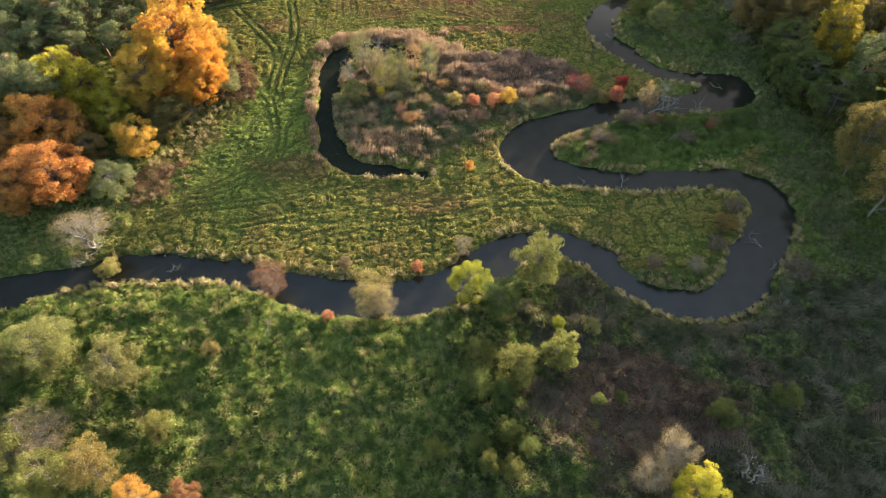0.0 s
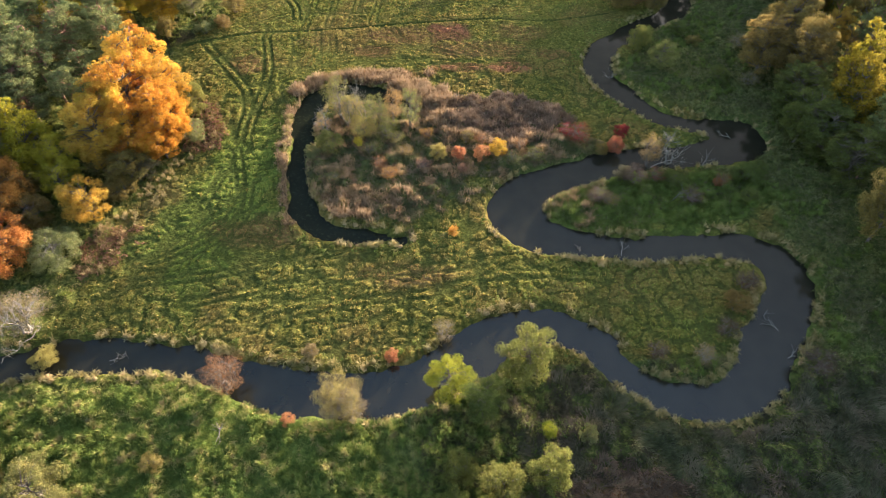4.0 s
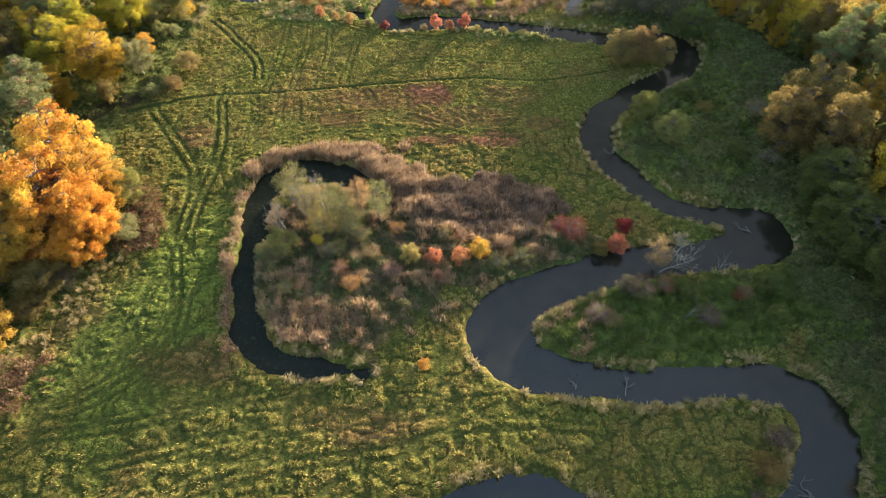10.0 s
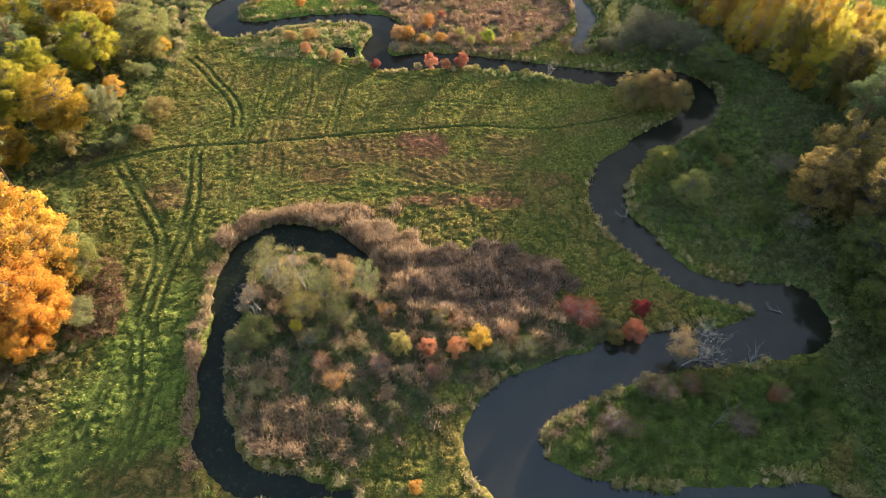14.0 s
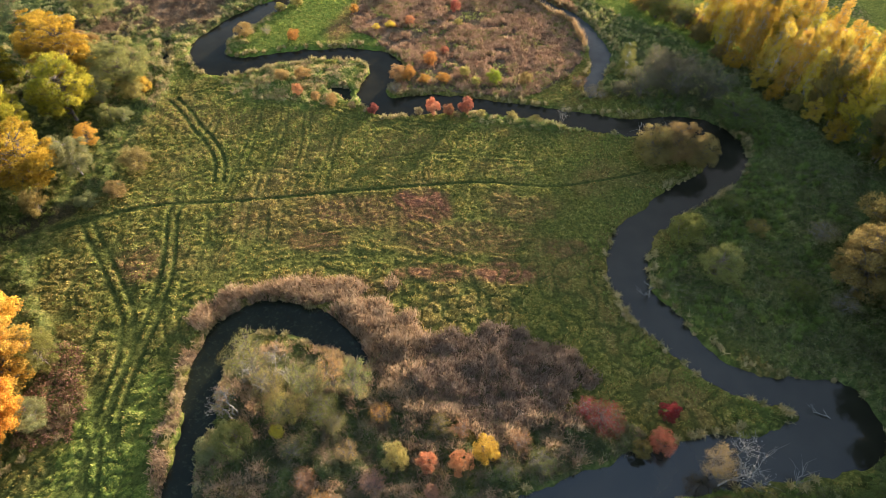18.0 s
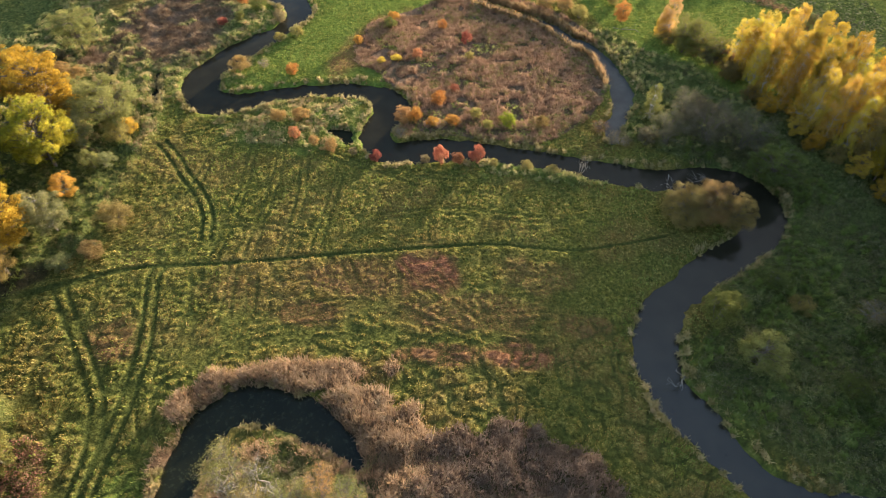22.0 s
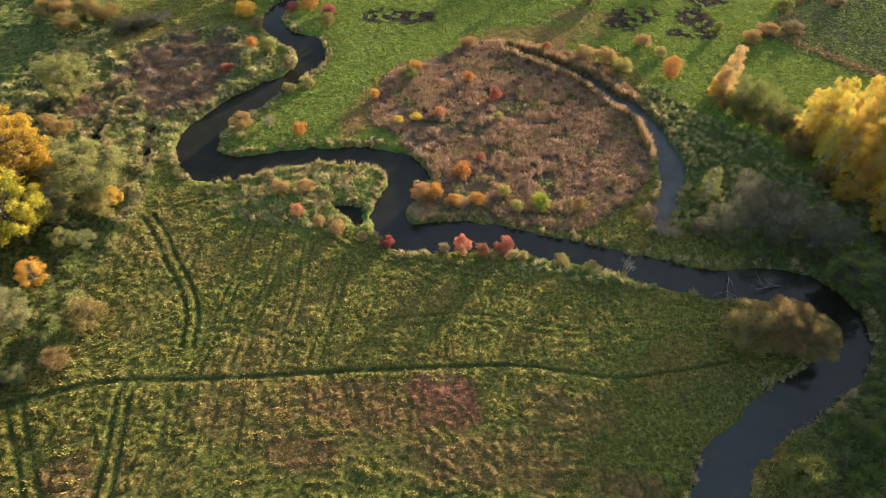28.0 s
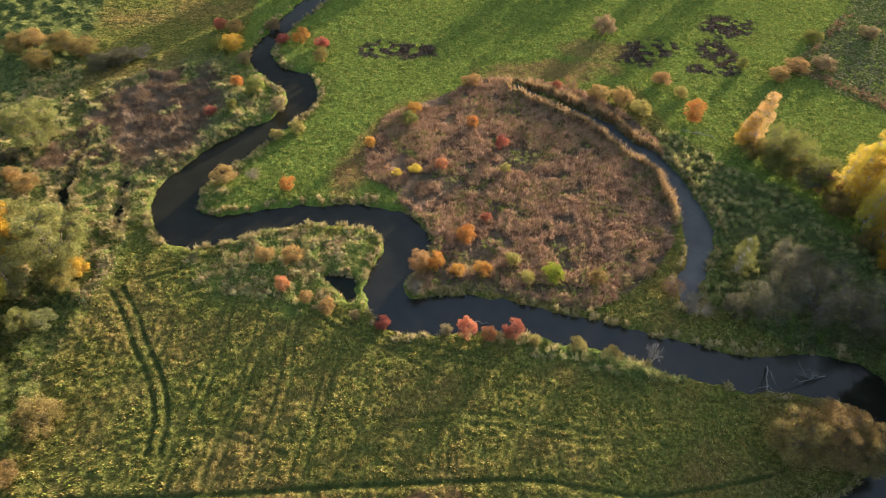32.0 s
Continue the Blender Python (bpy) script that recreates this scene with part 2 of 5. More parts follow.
def ground_material():
    m, t, p = shader("ground")
    geo = t.nodes.new("ShaderNodeNewGeometry")

    def tex(scale, detail=4.0, rough=0.6, stretch=None):
        n = node(t, "ShaderNodeTexNoise", Scale=scale, Detail=detail, Roughness=rough)
        src = geo.outputs["Position"]
        if stretch:
            mp = t.nodes.new("ShaderNodeMapping")
            mp.inputs["Scale"].default_value = stretch
            t.links.new(src, mp.inputs[0])
            src = mp.outputs[0]
        t.links.new(src, n.inputs["Vector"])
        return n.outputs[0]

    def mask(name):
        a = t.nodes.new("ShaderNodeAttribute")
        a.attribute_name = name
        return a.outputs["Fac"]

    fine, mid, wide = tex(1.7, 7.0, 0.75), tex(0.5, 4.0), tex(0.06, 3.0)
    meadow = ramp(t, fine, [(0.34, (.04, .042, .011)), (0.46, (.095, .092, .020)), (0.56, (.17, .15, .036)), (0.68, (.29, .25, .08))])
    olive = ramp(t, fine, [(0.34, (.032, .038, .010)), (0.5, (.095, .098, .02)), (0.66, (.22, .20, .05))])
    base = mix(t, ramp(t, mid, [(0.38, (0, 0, 0)), (0.62, (1, 1, 1))]), meadow, olive)
    ochre = ramp(t, fine, [(0.34, (.06, .045, .015)), (0.52, (.17, .115, .035)), (0.68, (.28, .20, .075))])
    base = mix(t, ramp(t, wide, [(0.46, (0, 0, 0)), (0.62, (.8, .8, .8))]), base, ochre)
    lush = ramp(t, fine, [(0.34, (.045, .065, .014)), (0.5, (.10, .135, .024)), (0.66, (.18, .205, .045))])
    rough = ramp(t, tex(1.2, 6.0, 0.7), [(0.34, (.03, .038, .013)), (0.5, (.075, .088, .024)), (0.66, (.16, .155, .05))])
    base = mix(t, mask("rough"), base, rough)
    base = mix(t, mask("lush"), base, lush)
    dry = ramp(t, tex(1.8, 5.0, 0.7), [(0.3, (.07, .03, .018)), (0.5, (.17, .075, .04)), (0.7, (.27, .14, .075))])
    base = mix(t, mask("dry"), base, dry)
    litter = ramp(t, tex(3.0, 5.0, 0.7), [(0.3, (.06, .042, .026)), (0.7, (.19, .125, .08))])
    base = mix(t, mask("litter"), base, litter)
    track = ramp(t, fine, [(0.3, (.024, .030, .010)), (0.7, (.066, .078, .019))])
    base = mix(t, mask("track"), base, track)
    earth = ramp(t, tex(2.2, 5.0, 0.7), [(0.35, (.014, .011, .008)), (0.6, (.04, .03, .02))])
    base = mix(t, mask("earth"), base, earth)
    t.links.new(base, p.inputs["Base Color"])
    p.inputs["Roughness"].default_value = 0.95
    p.inputs["Specular IOR Level"].default_value = 0.0
    bump = node(t, "ShaderNodeBump", Strength=1.0, Distance=0.7)
    t.links.new(tex(1.5, 7.0, 0.7), bump.inputs["Height"])
    t.links.new(bump.outputs[0], p.inputs["Normal"])
    return m


def water_material(name, tint, rough=0.06, scum=0.0, shine=1.0):
    m, t, p = shader(name)
    geo = t.nodes.new("ShaderNodeNewGeometry")
    n = node(t, "ShaderNodeTexNoise", Scale=0.25, Detail=3.0)
    t.links.new(geo.outputs["Position"], n.inputs["Vector"])
    col = ramp(t, n.outputs[0], [(0.3, tint), (0.75, tuple(c * 1.5 for c in tint))])
    if scum:
        s = node(t, "ShaderNodeTexNoise", Scale=1.3, Detail=6.0, Roughness=0.7)
        t.links.new(geo.outputs["Position"], s.inputs["Vector"])
        col = mix(t, ramp(t, s.outputs[0], [(0.54, (0, 0, 0)), (0.66, (scum, scum, scum))]), col, (.03, .034, .017))
    t.links.new(col, p.inputs["Base Color"])
    p.inputs["Roughness"].default_value = 0.5
    p.inputs["Specular IOR Level"].default_value = 0.0
    gloss = t.nodes.new("ShaderNodeBsdfGlossy")
    gloss.inputs["Roughness"].default_value = rough
    # sheen of still water as through a polarising filter: weakest at the steep middle angles
    facing = node(t, "ShaderNodeLayerWeight", Blend=0.5)
    sheen = ramp(t, facing.outputs["Facing"], [(a, (s * shine,) * 3) for a, s in ((0, .06), (.1, .05), (.22, .028), (.38, .010), (.5, .012), (.6, .045), (.8, .2), (1, 1))])
    both = t.nodes.new("ShaderNodeMixShader")
    t.links.new(sheen, both.inputs[0])
    t.links.new(p.outputs[0], both.inputs[1])
    t.links.new(gloss.outputs[0], both.inputs[2])
    t.links.new(both.outputs[0], t.nodes["Material Output"].inputs[0])
    w = node(t, "ShaderNodeTexNoise", Scale=1.8, Detail=3.0)
    t.links.new(geo.outputs["Position"], w.inputs["Vector"])
    bump = node(t, "ShaderNodeBump", Strength=0.12, Distance=0.04)
    t.links.new(w.outputs[0], bump.inputs["Height"])
    t.links.new(bump.outputs[0], gloss.inputs["Normal"])
    return m


GROUND = ground_material()
WATER = water_material("water_river", (.0125, .0115, .0068))
# paler base tint paints the sky's bright reflection onto the far oxbow
WATER_SKY_GREY = water_material("water_sky_grey", (.046, .046, .042), 0.1, 0.3, 0.8)
WATER_POND = water_material("water_pond", (.008, .009, .005), 0.1, 0.7, 0.3)


# ---- plan: water courses as centre lines with widths ----
def curve(ctrl, step=0.7):
    """A smooth line through the control rows, sampled evenly."""
    c = np.array(ctrl, float)
    c = np.vstack([2 * c[0] - c[1], c, 2 * c[-1] - c[-2]])
    out = []
    for i in range(1, len(c) - 2):
        n = max(2, int(np.linalg.norm(c[i + 1, :2] - c[i, :2]) / step))
        for s in np.arange(n) / n:
            a, b, d, e = c[i - 1], c[i], c[i + 1], c[i + 2]
            out.append(0.5 * (2 * b + (d - a) * s + (2 * a - 5 * b + 4 * d - e) * s ** 2 + (3 * b - a - 3 * d + e) * s ** 3))
    out.append(c[-2])
    return np.array(out)


RIVER_LOWER = [(-150, 46, 7), (-110, 52, 7.5), (-90, 55, 8), (-76.9, 58.3, 7.5), (-68, 61.2, 5.8), (-59, 63.6, 5.8), (-49, 64.2, 5.8), (-39, 63.2, 5.4),
               (-28.5, 60.2, 6), (-18.3, 57.6, 7.6), (-9, 57.4, 7.8), (-1.2, 59, 8), (5.6, 62.4, 8.8), (11.7, 67.6, 8), (18, 69.6, 6.4)]
RIVER_LOOPS = [(18, 69.6, 6.4), (23.3, 68.8, 6.8), (27.5, 66, 6.2), (30.3, 61.9, 5), (33.4, 59.1, 4.8), (37.6, 56.8, 5.8), (43.8, 55.8, 6.4), (50.4, 58.3, 7.4),
               (54.2, 63.8, 8), (58.8, 69.3, 8.4), (62.3, 75, 8), (63.6, 81, 7.8), (60, 85.7, 7), (49.5, 86.8, 6), (37.5, 86, 6.1), (27.3, 87.6, 6.6), (20.4, 90.2, 9),
               (17.4, 95, 11), (19.4, 100.5, 10), (25.6, 104.2, 7.8), (33.7, 107.4, 7.6), (41.6, 109.8, 7), (51, 111.4, 7), (60, 112.4, 8), (67.4, 115.6, 10), (68.2, 119, 9)]
RIVER_MIDDLE = [(68.2, 119, 9), (62, 121, 5.8), (56, 122.9, 5), (51, 126, 5), (46, 132.4, 6), (42, 139.6, 6.8), (42, 147.6, 6.8), (46.8, 155.9, 6.1), (54.2, 162.2, 6),
                (62.8, 167.6, 6), (68.4, 173.6, 6.4), (70, 180, 7.6), (65, 186, 8), (57.5, 186.6, 6.8), (50, 186.5, 6.4), (38, 189, 6), (27.4, 191.8, 6), (17, 194.2, 6)]
RIVER_UPPER = [(17, 194.2, 6), (6, 194.6, 7.4), (-4.4, 194, 7.2), (-8, 199.5, 6.4), (-5.6, 209.4, 8.6), (-10.4, 215, 6.6), (-20.3, 216.4, 5.4), (-32, 214.4, 6), (-40.2, 211.4, 7.8),
               (-46.6, 210.6, 9), (-51.2, 215, 9), (-51.8, 222.4, 9.2), (-47.4, 231.8, 8.6), (-42.4, 238.4, 7.6), (-37.2, 245.4, 6.2), (-34.6, 252, 7.6), (-37.4, 259.4, 8.6),
               (-44, 263.6, 6.6), (-49.4, 271.6, 5), (-48.8, 280, 5.6), (-46.6, 289.2, 5.8), (-42, 300, 6.6), (-36, 316, 6.5), (-40, 340, 6.5)]
OXBOW_NEAR = [(-4.5, 88.6, 2.4), (-13.2, 89.4, 3.4), (-18.8, 90.8, 4.2), (-23.4, 95.4, 5.8), (-26.4, 103, 4.2), (-27.5, 111, 4.2), (-27.9, 120, 4.8), (-27.8, 127.6, 5), (-25, 133.4, 6),
              (-19.2, 135.2, 5.8), (-12.6, 133.4, 5.6), (-7.4, 130.2, 4.6), (-4, 127.2, 3)]
OXBOW_FAR = [(16, 260.6, 2.6), (26, 253.8, 3.2), (33.4, 248.6, 3.2), (40, 240.2, 3.8), (46.2, 232.6, 4.2), (48.6, 223, 5.2), (49.4, 216, 5.2), (47.4, 209, 4), (44.6, 203, 4.4), (43.6, 198.6, 2.4)]
POOLS = [(-19.0, 200.8, 0.8), (-17.4, 200.3, 2.2), (-15.4, 199.3, 3.2), (-14.0, 197.6, 1.8), (-13.6, 196.6, 0.8)]
DITCH = [(-72, 214, 1.1), (-75, 218, 2.0), (-75.4, 224, 1.5), (-77.6, 233, 0.9)]
TRICKLE = [(-64, 222.5, 0.9), (-62, 215, 0.9), (-60, 209, 0.8)]

river_line = np.vstack([curve(c) for c in (RIVER_LOWER, RIVER_LOOPS, RIVER_MIDDLE, RIVER_UPPER)])
pond_lines = [curve(c) for c in (OXBOW_NEAR, OXBOW_FAR, POOLS, DITCH, TRICKLE)]
water_all = np.vstack([river_line] + pond_lines)


def distance(x, y, line):
    """How far outside the band of that line (x, y, width) each place lies; minus: inside."""
    x, y = np.asarray(x, float).ravel(), np.asarray(y, float).ravel()
    best = np.full(x.shape, 60.0)
    for i in range(0, len(line), 24):
        c = line[i:i + 24]
        lo, hi = c[:, :2].min(0) - 22, c[:, :2].max(0) + 22
        sel = np.nonzero((x > lo[0]) & (x < hi[0]) & (y > lo[1]) & (y < hi[1]))[0]
        if len(sel):
            d = np.hypot(x[sel, None] - c[None, :, 0], y[sel, None] - c[None, :, 1]) - c[None, :, 2] / 2
            best[sel] = np.minimum(best[sel], d.min(1))
    return best


LATTICE = np.random.RandomState(5).rand(256, 256)


def vnoise(x, y, scale, seed=0):
    """Smooth random heights between -1 and 1, with waves about as long as scale."""
    u, v = np.asarray(x) / scale + seed * 17.3 + 400, np.asarray(y) / scale + seed * 9.7 + 400
    i, j = np.floor(u).astype(int), np.floor(v).astype(int)
    f, g = u - i, v - j
    f, g = f * f * (3 - 2 * f), g * g * (3 - 2 * g)
    L = LATTICE
    a, b = L[i % 256, j % 256], L[(i + 1) % 256, j % 256]
    c, d = L[i % 256, (j + 1) % 256], L[(i + 1) % 256, (j + 1) % 256]
    return 2 * (a * (1 - f) * (1 - g) + b * f * (1 - g) + c * (1 - f) * g + d * f * g) - 1


def soft(a, b, v):
    s = np.clip((v - a) / (b - a), 0, 1)
    return s * s * (3 - 2 * s)


def blob(x, y, cx, cy, rx, ry, turn=0.0, edge=0.35):
    """1 inside an uneven oval patch, 0 outside."""
    c, s = math.cos(radians(turn)), math.sin(radians(turn))
    u, v = ((x - cx) * c + (y - cy) * s) / rx, (-(x - cx) * s + (y - cy) * c) / ry
    r = np.hypot(u, v) + 0.28 * vnoise(x, y, 4.0, 3) + 0.14 * vnoise(x, y, 1.3, 4)
    return 1 - soft(1 - edge, 1 + edge, r)


def pair(line, gauge=0.95):
    """Two wheel ruts beside a line."""
    l = curve([(a, b, 0.5) for a, b in line], 0.4)
    d = np.gradient(l[:, :2], axis=0)
    n = np.stack([-d[:, 1], d[:, 0]], 1) / np.linalg.norm(d, axis=1)[:, None]
    out = []
    for s in (-gauge, gauge):
        m = l.copy()
        m[:, :2] += n * s
        out.append(m)
    return out


TRACKS = [curve([(-76, 150, .9), (-64, 154.7, 1.1), (-56.2, 157.6, 1.0), (-49.9, 160, .7), (-43.8, 161.3, .55), (-30.2, 162.6, .5), (-11.8, 164.9, .5), (2.2, 166.4, .45), (16.3, 167.6, .4), (23.8, 166.9, .3),
                 (31.2, 166.4, .25), (39.9, 168, .3), (48.8, 170.2, .2)], 0.4)]
for line in ([(-59, 157), (-56.9, 153.7), (-50.5, 145.2), (-44.3, 136.5), (-42.8, 133), (-41.4, 126.9), (-41.4, 121.7), (-40.8, 116)],
             [(-42.9, 161), (-43.2, 158.6), (-41.4, 151.3), (-39.8, 143), (-39.4, 135), (-39.6, 128.7), (-39.8, 122), (-39.6, 117)],
             [(-54, 195.5), (-49.5, 190.5), (-45.8, 185.3), (-41, 179.4), (-38, 174), (-36.8, 168)],
             ):
    TRACKS += pair(line)
FAINT = []
for line in ([(-50, 199), (-38, 203), (-24, 197.5), (-12, 189.5), (0, 187), (12, 185)], [(-47, 84), (-40, 90), (-37, 98), (-38.5, 106), (-41, 114)], [(-51.6, 83), (-45, 88), (-43.5, 99), (-42, 108)], [(-30, 78), (-36, 86), (-38, 96)],
             [(-20, 152), (-8, 154), (4, 150.5), (14, 147), (24, 146)], [(-24, 149), (-10, 151), (2, 147), (10, 146)], [(-33, 141), (-20, 146.5), (-6, 148), (8, 146)],
             [(-30, 162), (-29, 150), (-31, 141)], [(-1, 163), (4, 156)], [(-34, 200), (-33, 180), (-34, 163)], [(-22, 190), (-21, 178), (-22, 165)], [(-10, 163), (-6, 156), (4, 151)],
             [(-36, 139), (-28, 144.5), (-18, 148), (-4, 147), (6, 140)], [(-37, 144), (-26, 150), (-12, 152.5), (2, 154)], [(-26, 160), (-25, 152), (-27, 146)], [(-36, 160), (-34, 150), (-35, 143)],
             [(-46, 190), (-40, 196), (-28, 197), (-14, 191), (2, 184)], [(-44, 200), (-30, 202), (-18, 195)], [(-28, 198), (-27, 184), (-28, 164)], [(-14, 188), (-15, 176), (-16, 166)],
             [(8, 183), (4, 174), (4, 168)], [(20, 182), (16, 175), (14, 169)], [(-52, 168), (-44, 178), (-42, 190)], [(-48, 164), (-40, 170), (-30, 172), (-18, 170)], [(-6, 174), (8, 176), (24, 174)],
             [(-28, 70), (-14, 74), (2, 76), (14, 80), (30, 79)], [(-40, 74), (-24, 78), (-8, 80), (8, 82)], [(-52, 78), (-38, 80), (-22, 84), (-8, 85)], [(-56, 86), (-48, 82), (-36, 92), (-36, 104)],
             [(6, 160), (14, 152), (26, 152)], [(-46, 100), (-50, 94), (-46, 90), (-42, 94), (-45, 99)], [(-33, 90), (-38, 85), (-33, 81), (-28, 85), (-31, 90)]):
    FAINT += pair(line, 0.8)
for cx, cy, rx, ry in ((-46, 95, 4.2, 3.4), (-46, 95, 2.4, 1.8), (-33, 86.5, 4.4, 3.0), (-33, 86.5, 2.2, 1.5), (-40, 103, 3.2, 4.6), (-52, 86, 3.4, 2.6), (-20, 77, 4.8, 2.6)):
    FAINT.append(curve([(cx + rx * math.cos(a / 8 * 2 * math.pi), cy + ry * math.sin(a / 8 * 2 * math.pi), 0.7) for a in range(9)], 0.4))
TRACKS, FAINT = np.vstack(TRACKS), np.vstack(FAINT)


def reeds_at(x, y):
    """Where reeds stand: round the near oxbow, in the field beside it, in the great far circle and along the far oxbow."""
    near = distance(x, y, pond_lines[0])
    river = distance(x, y, river_line)
    outer = np.where(y < 110, x < -25, x < -27.5)
    ring = (near > -0.1) & (near < 1.9 + 1.2 * vnoise(x, y, 6, 6) + 0.5 * vnoise(x, y, 1.8, 42)) & (vnoise(x, y, 2.6, 43) > -0.35) & (river > 2.0) & outer & (y > 92)
    field = (blob(x, y, 15, 123, 15, 8.5, -8) > 0.5) | (blob(x, y, -2, 131, 9, 6, -40) > 0.5) | (blob(x, y, -14, 140.2, 13, 2.6, 4) > 0.5) | (blob(x, y, -29, 135.5, 4, 2.4, 45) > 0.5)
    south = (blob(x, y, -11.5, 96.6, 9, 4.6, 3) > 0.5) & (vnoise(x, y, 2.3, 61) > 0.0)
    dark = blob(x, y, 17, 124, 13.5, 8.5, -8) > 0.5
    west = np.interp(y, [196, 212, 222, 229, 246, 254, 261], [-6, -2, -9, -17, -14.5, -5, 4]) + 1.2 * vnoise(x, y, 5, 7)
    far = (np.hypot(x - 14, (y - 229) * 0.95) < 33.5) & (distance(x, y, water_all) > 1.0) & (x > west)
    return ring, field | south, dark, far


def rough_at(x, y):
    """Where tall herbs and scrub grow instead of mown grass."""
    near = 1 - soft(-1.5, 1.5, y - (57 + 2 * vnoise(x, y, 7, 8)))
    east = soft(-2, 2, x - (np.interp(y, [0, 50, 64, 90, 118, 122, 140, 160, 175, 190, 200], [-200, -200, 58, 66, 70, 64, 46, 57, 72, 60, 46]))) * (y < np.interp(x, [44, 60, 75, 95, 120], [246, 236, 218, 200, 190]) + 3 * vnoise(x, y, 8, 8))
    point = blob(x, y, 42, 99, 26, 7.5, 4)
    isle = blob(x, y, -6, 112, 19, 21, 0, 0.15)
    bank = blob(x, y, 24, 111, 15, 7, 25)
    wood = soft(-2, 2, (np.interp(y, [40, 62, 84, 97, 118, 126, 140, 157, 165, 185, 205, 215, 240, 300], [-62, -64, -58, -60, -46, -49, -62, -66, -57, -58, -56, -62, -84, -104])) - x)
    west = blob(x, y, -62, 240, 23, 27, 0, 0.2)
    cape = blob(x, y, -24, 202.5, 17, 8.5, 0, 0.2)
    strip = blob(x, y, 27, 188.4, 17, 2.6, -9, 0.3)
    return np.clip(np.maximum.reduce([strip, near, east, point, isle, bank, wood, west, cape]), 0, 1)


def relief(x, y):
    """Height of the land, without tufts."""
    d = distance(x, y, water_all) + 0.6 * vnoise(x, y, 5.5, 71) + 0.5 * vnoise(x, y, 2.2, 1) + 0.25 * vnoise(x, y, 0.9, 2)
    land = 0.28 * vnoise(x, y, 34, 9) + 0.05 * vnoise(x, y, 9, 10)
    shore = soft(-1.0, 1.0, d)
    return land * soft(0, 6, d) * shore - 1.25 * (1 - shore), d


def axis(lo, hi, steps):
    """Grid lines: fine in the middle (lo to hi), ever wider to the horizon."""
    core = [lo]
    for end, s in steps:
        core += list(np.arange(core[-1] + s, end + s / 2, s))
    w, out_lo, out_hi = 1.2, [], []
    a, b = core[0], core[-1]
    while a > -3500:
        a, b, w = a - w, b + w, w * 1.22
        out_lo.append(a)
        out_hi.append(b)
    return np.array(out_lo[::-1] + core + out_hi)


def mounds(x, y, rough, d):
    """Humps of tangled herbs on the rough ground."""
    h = 1.0 * np.maximum(0, vnoise(x, y, 2.9, 19)) + 0.6 * np.maximum(0, vnoise(x, y, 1.5, 20)) + 0.25 * vnoise(x, y, 6.0, 21)
    return np.maximum(h, -0.1) * rough * soft(0.2, 1.6, d) * (1 - 0.5 * blob(x, y, -22, 203, 18, 9))


def crack(x, y):
    """Small along the winding lines between the clumps of grass."""
    u, v = x + 0.8 * vnoise(x, y, 3.1, 36), y + 0.8 * vnoise(x, y, 3.1, 37)
    return np.minimum(np.abs(vnoise(u, v, 2.9, 12)), 0.75 * np.abs(vnoise(u, v, 1.9, 13)))


def wrinkle(x, y):
    """0 along the creases and up to about 1 on the backs of the laid, wavy clumps of meadow grass."""
    u, v = x + 0.7 * vnoise(x, y, 3.6, 33), y + 0.7 * vnoise(x, y, 3.6, 34)
    return 0.62 * np.abs(vnoise(u / 1.3, v, 0.8, 35)) + 0.45 * np.abs(vnoise(u + 0.3 * v, v, 0.58, 14)) + 0.2 * np.abs(vnoise(u, v, 1.9, 76))


def tufts(x, y, rough, d):
    """Wavy clumps of laid grass, a little longer than they are wide; shorter in the far pasture."""
    h = 0.42 * (wrinkle(x, y) - 0.35) + 0.16 * (np.minimum(crack(x, y), 0.5) - 0.2)
    short = soft(-3, 3, y - np.interp(x, [-60, -52, -8, 0, 44, 60, 140], [330, 212, 216, 250, 262, 214, 205]))
    return h * (1 - 0.4 * short) * (1 - 0.5 * rough) * soft(0.2, 1.5, d)


def dry_at(x, y):
    """Withered reddish patches of grass."""
    return np.maximum.reduce([q * blob(x, y, *r) for q, r in (
        (1.0, (4.6, 160.3, 5.6, 4.8, 0, 0.25)), (0.5, (-7, 159.5, 8, 4.2)), (0.65, (-14.5, 152, 6, 2.6)), (0.8, (8, 144.2, 7, 2.2)), (0.9, (19, 144, 6, 2.8)), (0.45, (31, 150, 5, 2)), (0.5, (-31, 90, 9, 4)), (0.35, (-4, 80, 8, 3)), (0.45, (-8, 141, 9, 3)), (0.25, (-25, 156, 10, 4)), (0.45, (12, 152, 13, 4)), (0.35, (24, 160, 8, 4)), (0.4, (-54, 97, 4, 9, -25)),
        (0.85, (27, 37, 13, 7)), (0.5, (-45.5, 146, 4, 4)), (0.45, (-14, 238, 4, 17, -25)), (0.6, (24, 268, 15, 5, 5)), (0.5, (36, 278, 9, 5)))])


def hollow_at(x, y):
    """The wet hollow in the western marsh, full of flattened reeds."""
    v = np.maximum(blob(x, y, -67, 245, 14, 17, 0, 0.5), 0.9 * blob(x, y, -79, 229, 8, 5, 20, 0.5))
    return v * soft(-0.75, -0.1, vnoise(x, y, 5.5, 39) + 0.5 * vnoise(x, y, 2.2, 41))


EARTH_SPOTS = ((-17, 275, 7, 4.5), (-9, 275, 5, 4), (51, 280, 7, 5), (46, 274, 5, 3), (67, 279, 6, 6), (73, 292, 7, 7), (62, 270, 4, 3), (68, 271, 4, 4))


